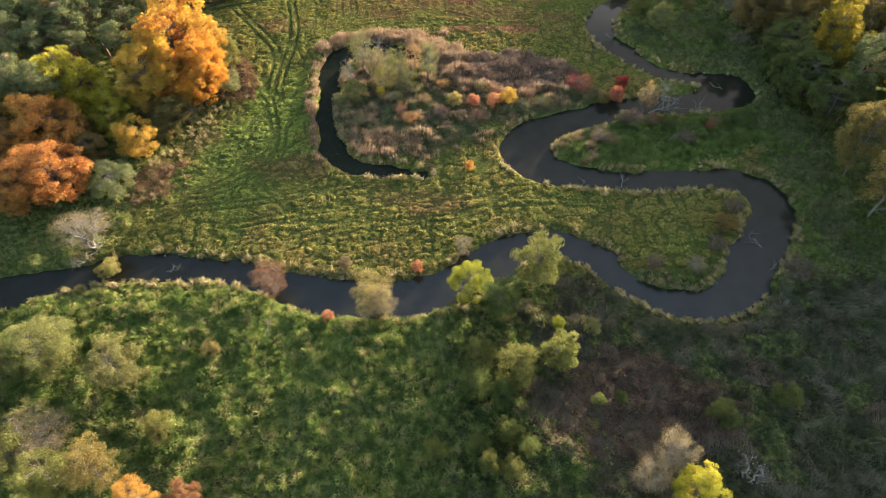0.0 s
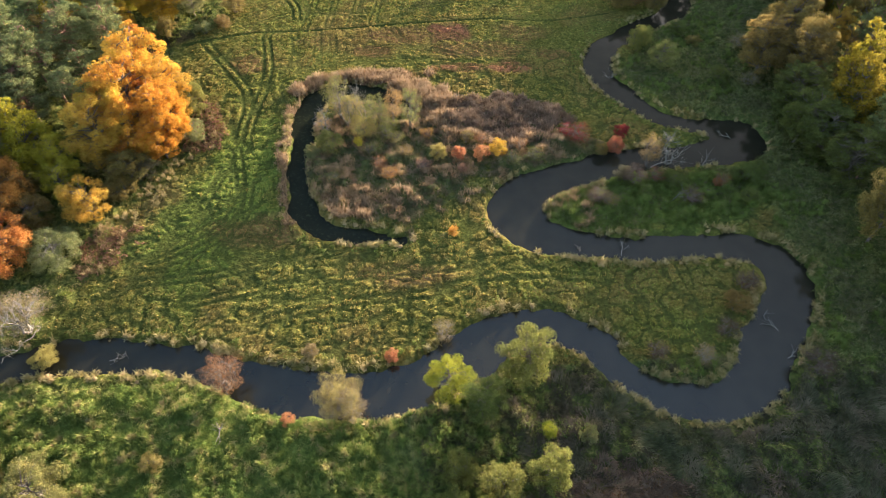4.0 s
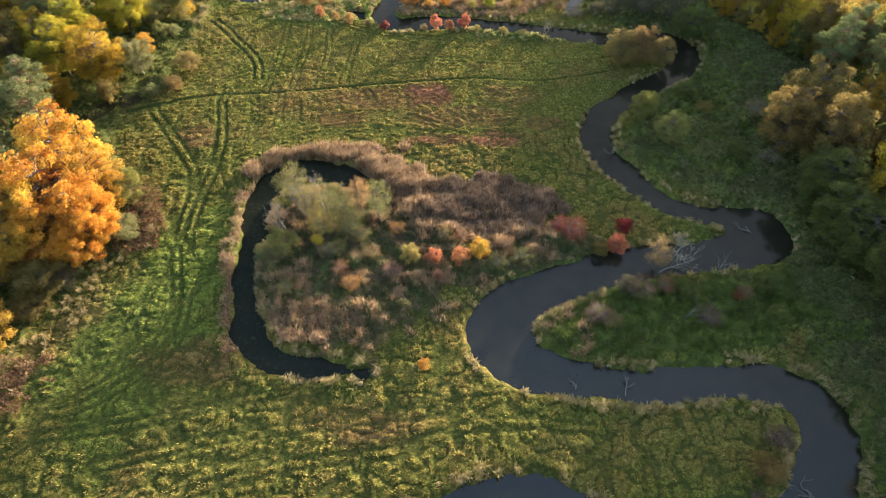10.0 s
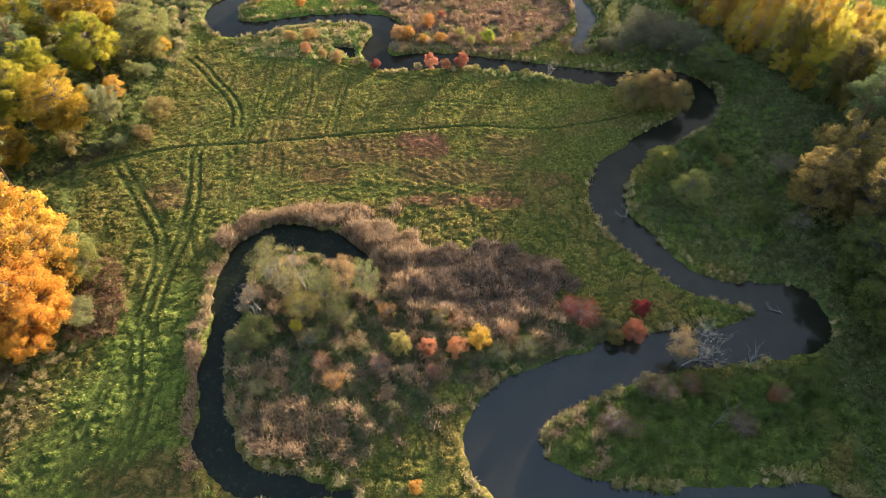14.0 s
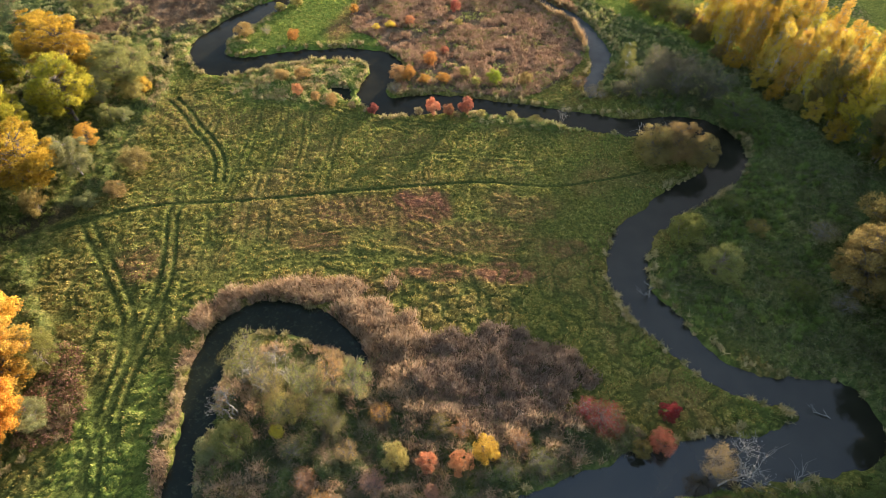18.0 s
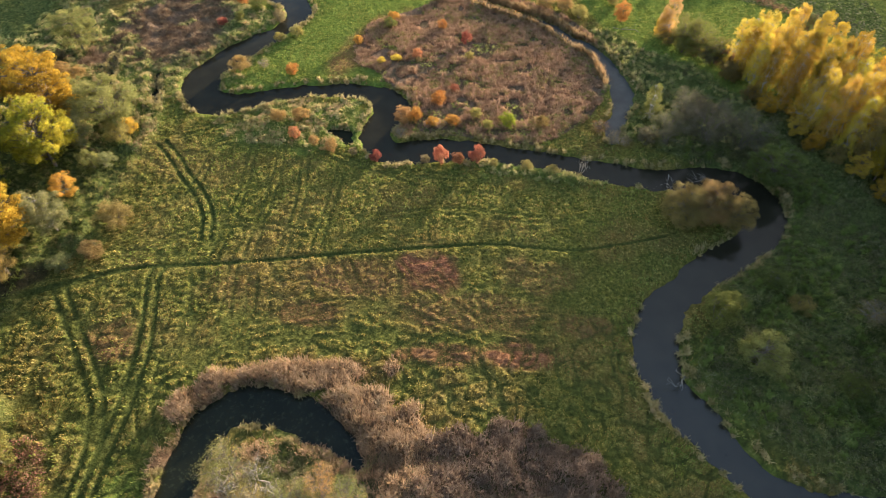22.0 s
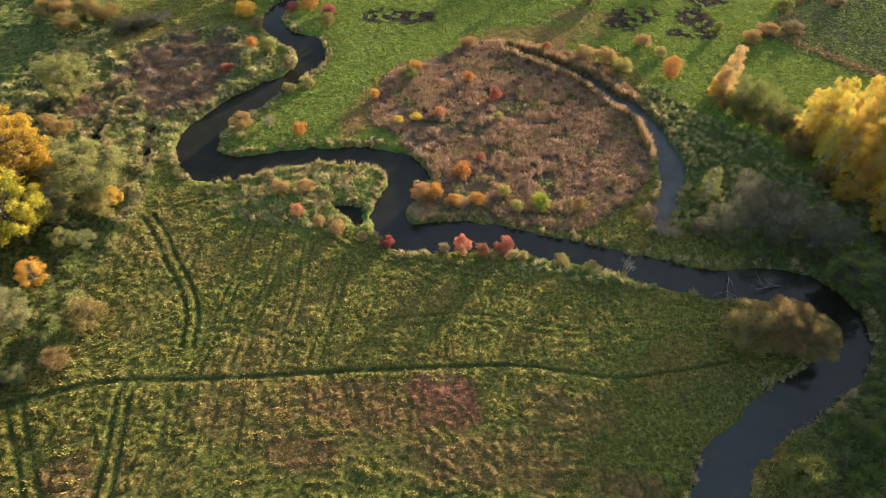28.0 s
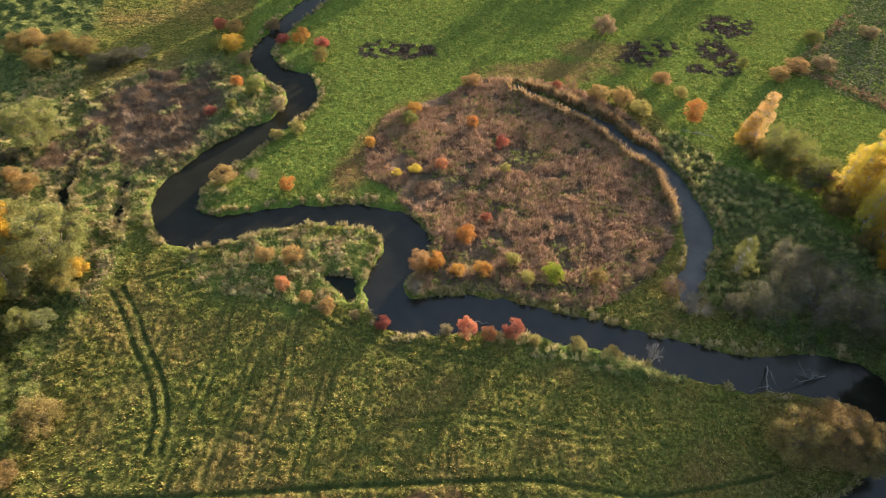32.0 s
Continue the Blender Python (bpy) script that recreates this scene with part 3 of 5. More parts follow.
def fallow_at(x, y):
    """The fallow strip beyond the pasture, a field with two straight sides."""
    a, b = ((x - 82.3) * 18.2 + (y - 271.5) * 20.1) / 27.1, ((x - 82.3) * 21.6 - (y - 271.5) * 17.8) / 28.0
    return soft(-1, 1.5, a + 0.8 * vnoise(x, y, 3, 73)) * soft(-1, 1.5, b + 0.8 * vnoise(x, y, 3, 74)) * (x < 160)


def earth_at(x, y):
    """Bare dark soil: ground dug up in the pasture, the ploughed strip, the track into the wood."""
    spots = [blob(x, y, *r) * soft(-0.6, -0.1, vnoise(x, y, 1.3, 11) + 0.5 * vnoise(x, y, 4.0, 72)) for r in EARTH_SPOTS]
    return np.maximum.reduce(spots + [0.45 * fallow_at(x, y), 0.8 * blob(x, y, -69, 156, 8, 3, 30)])


gx, gy = axis(-132, 130, [(-66, 0.75), (72, 0.27), (130, 0.6)]), axis(14, 320, [(58, 0.6), (200, 0.27), (320, 0.45)])
GX, GY = np.meshgrid(gx, gy)
fx, fy = GX.ravel(), GY.ravel()
gz, shore_d = relief(fx, fy)
inside = (np.abs(fx) < 140) & (fy > 8) & (fy < 326)
rough = rough_at(fx, fy)
ring, field, dark, far = reeds_at(fx, fy)
reedy = (ring | field | dark | far).astype(float)
far_meadow = soft(-3, 3, fy - np.interp(fx, [-60, -52, -8, 0, 44, 60, 140], [330, 212, 216, 250, 262, 214, 205]))
track = 1 - soft(0.0, 0.45, distance(fx, fy, TRACKS))
faint = 0.6 * (1 - soft(0.0, 0.35, distance(fx, fy, FAINT))) * (1 + 0.4 * ((fy < 116) & (fx < -28)))
# the dark track colour also fills the creases between grass clumps
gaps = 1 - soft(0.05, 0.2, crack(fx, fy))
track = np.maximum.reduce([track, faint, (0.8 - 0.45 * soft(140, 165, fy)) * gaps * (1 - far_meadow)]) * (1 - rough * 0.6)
lush = np.maximum.reduce([far_meadow * (1 - 0.8 * rough) * (1 - blob(fx, fy, -14, 236, 5, 20, -25)), blob(fx, fy, -38, 150, 9, 60, 2) * 0.12, blob(fx, fy, 55, 72, 14, 14) * 0.25, blob(fx, fy, -48, 96, 9, 16, -35) * 0.8,
                          blob(fx, fy, 34, 92, 10, 7) * 0.5, 0.8 * blob(fx, fy, -45, 48, 40, 10), 0.9 * blob(fx, fy, -39, 100, 9, 24, -6), 0.7 * blob(fx, fy, -55, 100, 3, 9, -20), blob(fx, fy, 30, 189, 18, 4) * 0.6, 0.8 * blob(fx, fy, -22, 202, 18, 9), 0.5 * blob(fx, fy, -60, 215, 22, 12), 0.9 * blob(fx, fy, 42, 98.5, 26, 8), blob(fx, fy, 48, 135, 5, 20, 20) * 0.5])
dry, earth = dry_at(fx, fy), earth_at(fx, fy)
gz = gz + tufts(fx, fy, rough, shore_d) * (1 - track) * inside - 0.14 * track * inside + mounds(fx, fy, rough, shore_d) * inside


def sheet(name, zs, nx, ny, coords, material):
    mesh = bpy.data.meshes.new(name)
    k = np.arange((nx - 1) * (ny - 1))
    a = (k // (nx - 1)) * nx + k % (nx - 1)
    quads = np.stack([a, a + 1, a + nx + 1, a + nx], 1)
    fill(mesh, np.column_stack([coords, zs]), quads)
    mesh.materials.append(material)
    return mesh


def fill(mesh, verts, faces):
    """Put vertices and faces of one size (rows of indices) into a mesh."""
    n, k = faces.shape
    mesh.vertices.add(len(verts))
    mesh.vertices.foreach_set("co", np.asarray(verts, np.float32).ravel())
    mesh.loops.add(n * k)
    mesh.loops.foreach_set("vertex_index", faces.astype(np.int32).ravel())
    mesh.polygons.add(n)
    mesh.polygons.foreach_set("loop_start", np.arange(0, n * k, k, dtype=np.int32))
    mesh.polygons.foreach_set("use_smooth", np.ones(n, bool))
    mesh.update(calc_edges=True)


ground_mesh = sheet("ground", gz, len(gx), len(gy), np.column_stack([fx, fy]), GROUND)
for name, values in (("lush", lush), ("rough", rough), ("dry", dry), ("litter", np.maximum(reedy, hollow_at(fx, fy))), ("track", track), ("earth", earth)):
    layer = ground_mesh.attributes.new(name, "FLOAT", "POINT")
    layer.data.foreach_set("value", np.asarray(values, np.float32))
ground = tagged(new("ground", ground_mesh), "flat river meadow of tufted autumn grass with wheel tracks", "meadow", kind="structure")


def water(name, line, level, material, label, category):
    """The surface of one water body, a little wider than its bed's edge."""
    lo, hi = line[:, :2].min(0) - 8, line[:, :2].max(0) + 8
    xs, ys = np.arange(lo[0], hi[0], 0.8), np.arange(lo[1], hi[1], 0.8)
    X, Y = np.meshgrid(xs, ys)
    d = distance(X, Y, line).reshape(X.shape)
    near = d < 1.6
    cells = np.argwhere(near[:-1, :-1] & near[1:, :-1] & near[:-1, 1:] & near[1:, 1:])
    i, j, nx = cells[:, 0], cells[:, 1], len(xs)
    quads = np.stack([i * nx + j, i * nx + j + 1, (i + 1) * nx + j + 1, (i + 1) * nx + j], 1)
    used, inv = np.unique(quads, return_inverse=True)
    mesh = bpy.data.meshes.new(name)
    fill(mesh, np.column_stack([X.ravel()[used], Y.ravel()[used], np.full(len(used), level)]), inv.reshape(quads.shape))
    mesh.materials.append(material)
    return tagged(new(name, mesh), label, category, kind="structure")


water("river", river_line, -0.62, WATER, "dark slow meandering river between grassy banks", "river")
for line, name, label in zip(pond_lines, ("oxbow_pond_1", "oxbow_pond_2", "pool", "ditch", "ditch_2"),
                             ("dark still oxbow pond ringed by brown reeds", "grey oxbow pond with sky sheen in its colour, beside tall reeds", "small dark pool in the tussock grass",
                              "greenish wet ditch among sedge tussocks", "narrow wet ditch among sedge tussocks")):
    water(name, line, -0.6, WATER_SKY_GREY if name == "oxbow_pond_2" else WATER_POND, label, "pond")


def height_at(x, y):
    x, y = np.atleast_1d(np.asarray(x, float)), np.atleast_1d(np.asarray(y, float))
    z, d = relief(x, y)
    ro = rough_at(x, y)
    return z + mounds(x, y, ro, d) + tufts(x, y, ro, d)


# ---- plants: templates are meshes only, every plant is an object of its own ----
def unit(v):
    return v / np.maximum(np.linalg.norm(v, axis=-1, keepdims=True), 1e-6)


def leaf_quads(rng, centres, normals, size, slim=0.62):
    """One small folded diamond of a leaf (or spray of leaves) at each centre."""
    n = len(centres)
    u = unit(np.cross(normals, rng.normal(size=(n, 3))))
    v = np.cross(normals, u)
    s = (size * rng.uniform(0.55, 1.25, n))[:, None]
    c = centres
    verts = np.stack([c - u * s, c + v * s * slim + normals * s * 0.15, c + u * s, c - v * s * slim + normals * s * 0.15], 1).reshape(-1, 3)
    return verts, np.arange(4 * n).reshape(n, 4)


def tube(verts, faces, path, r0, r1, sides=6):
    """A tapering round stem along a path."""
    path = np.asarray(path, float)
    k, base = len(path), sum(len(v) for v in verts)
    d = unit(np.gradient(path, axis=0))
    a = unit(np.cross(d, np.array([0.31, 0.87, 0.11])))
    b = np.cross(d, a)
    ang = np.arange(sides) * 2 * math.pi / sides
    r = np.linspace(r0, r1, k)[:, None, None]
    verts.append((path[:, None] + r * (np.cos(ang)[None, :, None] * a[:, None] + np.sin(ang)[None, :, None] * b[:, None])).reshape(-1, 3))
    for i in range(k - 1):
        for j in range(sides):
            faces.append((base + i * sides + j, base + i * sides + (j + 1) % sides, base + (i + 1) * sides + (j + 1) % sides, base + (i + 1) * sides + j))


def bent(rng, a, b, sag, n=5, wob=0.06):
    """A path from a to b that first climbs or sags and wavers a little."""
    a, b = np.asarray(a, float), np.asarray(b, float)
    s = np.linspace(0, 1, n)[:, None]
    p = a + (b - a) * s
    p[:, 2] += sag * np.sin(math.pi * s[:, 0]) * np.linalg.norm(b - a)
    p[1:-1] += rng.normal(size=(n - 2, 3)) * wob * np.linalg.norm(b - a)
    return p


def as_mesh(name, verts, faces):
    mesh = bpy.data.meshes.new(name)
    fill(mesh, verts, np.asarray(faces))
    mesh.materials.append(None)
    return mesh


# height, crown radius, lobes, lobe size, leaves, leaf size, crown's bottom and top (of the height)
KINDS = {
    "round": (9.0, 3.8, 48, 0.22, 15000, 0.095, 0.07, 0.98),
    "big": (16.0, 7.0, 110, 0.175, 34000, 0.15, 0.05, 0.98),
    "willow": (10.0, 6.5, 60, 0.22, 26000, 0.12, 0.03, 0.95),
    "birch": (18.0, 3.4, 110, 0.17, 19000, 0.09, 0.05, 0.99),
    "pine": (20.0, 5.5, 54, 0.20, 11000, 0.20, 0.35, 0.98),
    "shrub": (4.0, 2.4, 40, 0.23, 8500, 0.072, 0.04, 0.95),
    "sparse": (8.0, 3.5, 44, 0.28, 6500, 0.066, 0.12, 0.97),
    "alder": (11.0, 6.0, 64, 0.22, 17000, 0.085, 0.03, 0.97),
    "bare": (6.0, 3.0, 16, 0.30, 90, 0.12, 0.25, 0.98),
}


def template(kind, seed):
    H, R, lobes, lobe_r, leaves, size, low, top = KINDS[kind]
    rng = np.random.RandomState(seed)
    zmid, zr = H * (low + top) / 2, H * (top - low) / 2
    pts = []
    while len(pts) < lobes:
        p = rng.uniform(-1, 1, 3)
        if np.linalg.norm(p) > 1 or np.linalg.norm(p) < 0.35:
            continue
        taper = 1.0
        if kind == "birch":
            p = np.array([*(unit(p[:2]) * math.sqrt(rng.rand())), rng.uniform(-1, 1)])
            taper = 1.0 - 0.6 * ((p[2] + 1) / 2) ** 1.6
        if kind == "pine":
            taper = 1.05 - 0.5 * (p[2] + 1) / 2
        if kind == "shrub":
            taper = 1.0 - 0.25 * (p[2] + 1) / 2
        q = np.array([p[0] * R * taper * (1 - lobe_r * 0.6), p[1] * R * taper * (1 - lobe_r * 0.6), zmid + p[2] * zr * (1 - lobe_r * 0.35)])
        if all(np.linalg.norm((q - o) / [1, 1, 1.2]) > R * lobe_r * 0.62 for o in pts):
            pts.append(q)
        elif rng.rand() < 0.06:
            pts.append(q)
    pts = np.array(pts)
    rad = R * lobe_r * rng.uniform(0.65, 1.2, lobes)
    flat = {"pine": 0.5, "shrub": 0.85, "birch": 1.8}.get(kind, 0.72)
    # leaves sit on the lobes' shells, thinner underneath, none deep inside
    which = rng.choice(lobes, leaves * 2, p=rad ** 2 / (rad ** 2).sum())
    d = unit(rng.normal(size=(leaves * 2, 3)) + [0, 0, 0.35])
    shell = rng.uniform(0.45, 1.25, leaves * 2) ** 0.8
    c = pts[which] + d * (rad[which] * shell)[:, None] * [1, 1, flat]
    deep = np.zeros(len(c), bool)
    for o, r in zip(pts, rad):
        deep |= np.linalg.norm((c - o) / [1, 1, flat], axis=1) < 0.5 * r
    gaps = vnoise(c[:, 0] + 3.1 * c[:, 2], c[:, 1] - 2.3 * c[:, 2], R * 0.17, seed) < (-0.2 if kind == "big" else -0.3)
    keep = np.nonzero(~deep & ~gaps & (c[:, 2] > 0.12))[0][:leaves]
    c, d = c[keep], d[keep]
    nrm = unit(d + rng.normal(size=d.shape) * 0.75)
    crown = as_mesh("crown_" + kind, *leaf_quads(rng, c, nrm, size, 0.35 if kind == "pine" else 0.62))
    # wood
    tv, tf, lv, lf = [], [], [], []
    r0 = {"shrub": 0.07, "bare": 0.12, "sparse": 0.15, "alder": 0.14, "birch": 0.13, "willow": 0.3, "pine": 0.24, "big": 0.38}.get(kind, 0.18)
    if kind in ("shrub", "bare", "sparse", "alder"):
        heads = [np.array([math.cos(a) * R * 0.35, math.sin(a) * R * 0.35, H * 0.62]) for a in rng.uniform(0, 6.28, {"shrub": 4, "alder": 6}.get(kind, 3))]
        stems = [bent(rng, h * [0.15, 0.15, 0] + [0, 0, -0.25], h, 0.04, 6) for h in heads]
    else:
        lean = rng.uniform(-0.05, 0.05, 2) * H
        stems = [bent(rng, (0, 0, -0.3), (lean[0], lean[1], H * (0.93 if kind in ("birch", "pine") else 0.72)), 0, 8, 0.012)]
    for s in stems:
        tube(tv, tf, s, r0, r0 * 0.25, 7)
    main, count = [], {"big": 6, "willow": 6, "round": 5, "pine": 5, "sparse": 5, "bare": 6, "alder": 6}.get(kind, 0)
    order = np.argsort(-np.linalg.norm(pts[:, :2], axis=1))
    for rank, i in enumerate(order):
        o = pts[i]
        lv, lf = ([], []) if rank < count else (tv, tf)
        s = stems[int(np.argmin([np.linalg.norm(q[-1][:2] - o[:2]) for q in stems]))]
        at = s[int(np.clip(np.searchsorted(s[:, 2], o[2] - 0.45 * np.linalg.norm(o[:2] - s[-1][:2]) - 0.05 * H), 1, len(s) - 1))]
        path = bent(rng, at, o, 0.06, 5)
        tube(lv, lf, path, r0 * 0.34, r0 * 0.08, 5)
        for _ in range({"bare": 7, "sparse": 6, "alder": 6, "shrub": 2}.get(kind, 3)):
            e = o + unit(rng.normal(size=3) + [0, 0, 0.3]) * R * lobe_r * rng.uniform(0.7, 1.3)
            tube(lv, lf, bent(rng, path[rng.randint(2, 5)], e, 0.05, 4, 0.08), r0 * (0.16 if kind in ("bare", "sparse", "alder") else 0.11), r0 * 0.03, 4)
        if rank < count:
            main.append(as_mesh("limb_" + kind, np.vstack(lv), lf))
    return as_mesh("trunk_" + kind, np.vstack(tv), tf), main, crown


TEMPLATES = {k: [template(k, 11 * i + len(k)) for i in range(4 if k in ("shrub", "round", "big") else 3)] for k in KINDS}
WORDS = {
    "olive": "olive-green", "straw": "pale straw-yellow", "rust": "rusty brown", "fawn": "fawn-brown", "lime": "bright yellow-green", "green": "dark green", "gold": "golden yellow",
    "yellow": "bright yellow", "orange": "glowing orange", "copper": "copper-orange", "mustard": "mustard-green", "ochre": "brownish ochre", "silver": "grey-green", "tan": "tan",
    "rose": "pinkish brown", "coral": "coral-red", "red": "vivid red", "crimson": "deep crimson", "plum": "dark purplish-brown", "umber": "dull umber-brown", "peach": "pale peach-orange",
    "dun": "warm dun-brown", "sage": "pale sage-olive", "flame": "flame-orange", "amber": "amber-gold", "citron": "yellow-green", "grey": "grey bare", "pine": "dark green needled",
}
SHAPES = {
    "round": ("broadleaf_tree", "tree", "leaved round-crowned tree"), "big": ("broadleaf_tree", "tree", "leaved tall broad tree"), "birch": ("birch_tree", "tree", "leaved slender birch"),
    "pine": ("pine_tree", "tree", "tall layered pine"), "shrub": ("shrub", "shrub", "leaved bushy shrub"), "sparse": ("thin_tree", "tree", "leaved sparse twiggy tree"),
    "willow": ("willow_tree", "tree", "leaved wide low willow"), "alder": ("alder_tree", "tree", "leaved many-stemmed twiggy alder"),
    "bare": ("bare_tree", "tree", "leafless forked tree"),
}
plant_rng = np.random.RandomState(3)


def plant(x, y, height, radius, kind, tone, where):
    name, category, words = SHAPES[kind]
    base = new(name)
    H0, R0 = KINDS[kind][:2]
    pick = TEMPLATES[kind][plant_rng.randint(len(TEMPLATES[kind]))]
    z = float(height_at(x, y)[0]) - 0.02
    wide = radius / R0
    base.matrix_world = pose(x, y, max(z, -0.5), plant_rng.uniform(-4, 4), plant_rng.uniform(-4, 4), plant_rng.uniform(0, 360)) @ Matrix.Diagonal((wide, wide, height / H0, 1))
    wood = {"birch": BARK_BIRCH, "pine": BARK_PINE, "bare": BARK_PALE}.get(kind, BARK_PALE if tone in ("silver", "fawn") else BARK)
    for part_name, mesh, material in [("trunk", pick[0], wood), ("crown", pick[2], LEAF[tone])] + [("limb", limb, wood) for limb in pick[1]]:
        ob = new(part_name, mesh)
        ob.parent = base
        ob.material_slots[0].link = "OBJECT"
        ob.material_slots[0].material = material
    return tagged(base, WORDS[tone] + " " + words + " " + where, category, category + "s " + where)



# ---- the plants of each place: x, y, height, crown radius, kind, tone ----
NEAR_BANK = [
    (-61.6, 44.6, 9, 5.9, 'willow', 'sage'), (-49.7, 41.9, 10, 4.2, 'round', 'sage'), (-29.6, 58.7, 8, 3.4, 'sparse', 'rust'), (-11.6, 54.5, 10, 3.8, 'alder', 'straw'),
    (-10.3, 54.2, 8, 3.0, 'sparse', 'fawn'), (4.4, 57.7, 9, 3.9, 'round', 'lime'), (8.9, 54.7, 8, 3.9, 'round', 'green'), (15.4, 60.6, 12, 4.7, 'round', 'olive'),
    (-56.3, 31.3, 8, 4.9, 'sparse', 'fawn'), (-37.1, 46.2, 3, 1.9, 'shrub', 'straw'), (-40.8, 33.4, 5, 2.5, 'shrub', 'olive'), (-51.6, 25.4, 11, 3.8, 'round', 'olive'),
    (-45.8, 25.9, 12, 3.6, 'round', 'ochre'), (-39.2, 23.1, 10, 2.6, 'round', 'copper'), (-33.8, 23.1, 8, 2.3, 'round', 'rust'), (-65.1, 42.3, 9, 4.0, 'round', 'olive'),
    (-58.3, 28.7, 9, 3.6, 'round', 'olive'),
]
for row in NEAR_BANK:
    plant(*row, "on the near river bank")
THICKET = [
    (5.4, 45.2, 6, 2.9, 'shrub', 'olive'), (10.8, 42.5, 7.5, 4.1, 'shrub', 'olive'), (17.7, 44.0, 7.5, 3.6, 'shrub', 'olive'), (4.3, 39.6, 6, 3.1, 'shrub', 'green'),
    (9.2, 32.7, 6, 2.3, 'shrub', 'olive'), (4.4, 30.8, 5, 2.1, 'shrub', 'green'), (6.2, 27.9, 6, 2.0, 'shrub', 'olive'), (8.9, 27.3, 5, 2.0, 'shrub', 'olive'),
    (11.4, 30.4, 5, 2.1, 'shrub', 'green'), (8.4, 38.0, 5, 2.6, 'shrub', 'green'), (-1.5, 29.9, 4, 2.1, 'shrub', 'olive'), (40.0, 35.4, 4.5, 2.7, 'shrub', 'green'),
    (50.5, 38.1, 4, 2.6, 'shrub', 'green'), (30.1, 27.9, 12, 3.1, 'sparse', 'fawn'), (31.7, 23.1, 12, 3.2, 'round', 'citron'), (40.9, 26.5, 5, 3.2, 'bare', 'grey'),
    (18.0, 50.4, 2.5, 1.5, 'shrub', 'lime'), (23.9, 50.2, 3, 1.7, 'shrub', 'silver'), (22.6, 37.6, 3, 1.3, 'shrub', 'green'), (26.0, 38.0, 3, 1.1, 'shrub', 'green'),
    (27.1, 25.7, 9, 2.7, 'sparse', 'fawn'),
]
for row in THICKET:
    plant(*row, "in the shaded willow thicket")
NEAR_SMALL = [
    (51.9, 72.4, 4, 2.8, 'shrub', 'ochre'), (55.0, 76.8, 4, 2.5, 'sparse', 'plum'), (49.1, 67.8, 3, 2.2, 'sparse', 'plum'), (60.4, 60.9, 4, 3.1, 'sparse', 'plum'),
    (-19.4, 52.7, 2.2, 1.3, 'shrub', 'coral'), (-4.8, 63.3, 2.2, 1.4, 'shrub', 'coral'), (-64.0, 68.4, 8, 5.6, 'sparse', 'fawn'), (-59.4, 63.2, 3, 2.6, 'shrub', 'straw'),
    (3.3, 67.5, 4, 2.1, 'sparse', 'fawn'), (37.0, 63.9, 3, 2.1, 'sparse', 'plum'), (43.6, 62.7, 3, 2.1, 'sparse', 'fawn'), (-17.8, 64.1, 2, 1.6, 'shrub', 'fawn'),
]
for row in NEAR_SMALL:
    plant(*row, "beside the lower river")
LEFT_WOOD = [
    (-65.5, 82.8, 7, 5.3, 'round', 'silver'), (-80.4, 93.5, 15, 8.1, 'big', 'copper'), (-73.8, 80.7, 13, 7.6, 'big', 'copper'), (-80.0, 77.6, 12, 5.0, 'big', 'copper'),
    (-63.1, 93.4, 10, 4.9, 'round', 'gold'), (-79.2, 105.6, 18, 6.6, 'big', 'citron'), (-86.5, 101.4, 12, 5.7, 'big', 'mustard'), (-85.4, 110.7, 13, 5.9, 'big', 'olive'),
    (-70.4, 99.9, 9, 4.6, 'round', 'citron'), (-84.2, 88.7, 12, 5.9, 'big', 'copper'), (-73.0, 91.3, 8, 4.2, 'round', 'ochre'), (-72.8, 104.6, 11, 5.2, 'round', 'citron'),
    (-52.6, 125.8, 11, 3.4, 'round', 'olive'), (-59.7, 104.3, 8, 5.2, 'round', 'ochre'), (-78.1, 96.0, 9, 5.6, 'round', 'ochre'),
    (-60.5, 99.9, 4, 3.9, 'shrub', 'ochre'), 
]
for row in LEFT_WOOD:
    plant(*row, "at the edge of the wood")
MAPLE_GROUP = [
    (-59.5, 116.6, 21, 8.4, 'big', 'flame'), (-67.6, 117.0, 16, 6.2, 'big', 'gold'), (-53.8, 115.6, 16, 5.8, 'big', 'orange'), (-62.8, 127.6, 21, 8.0, 'big', 'flame'),
    (-56.0, 123.6, 17, 5.6, 'big', 'gold'), (-64.6, 108.6, 17, 6.2, 'big', 'gold'), (-58.4, 110.4, 16, 5.8, 'big', 'flame'), (-54.6, 110.8, 12, 4.6, 'big', 'orange'), (-57.4, 105.6, 6, 3.8, 'alder', 'umber'), (-64.6, 105.4, 6, 4.0, 'alder', 'ochre'),
]
for row in MAPLE_GROUP:
    plant(*row, "at the edge of the wood")
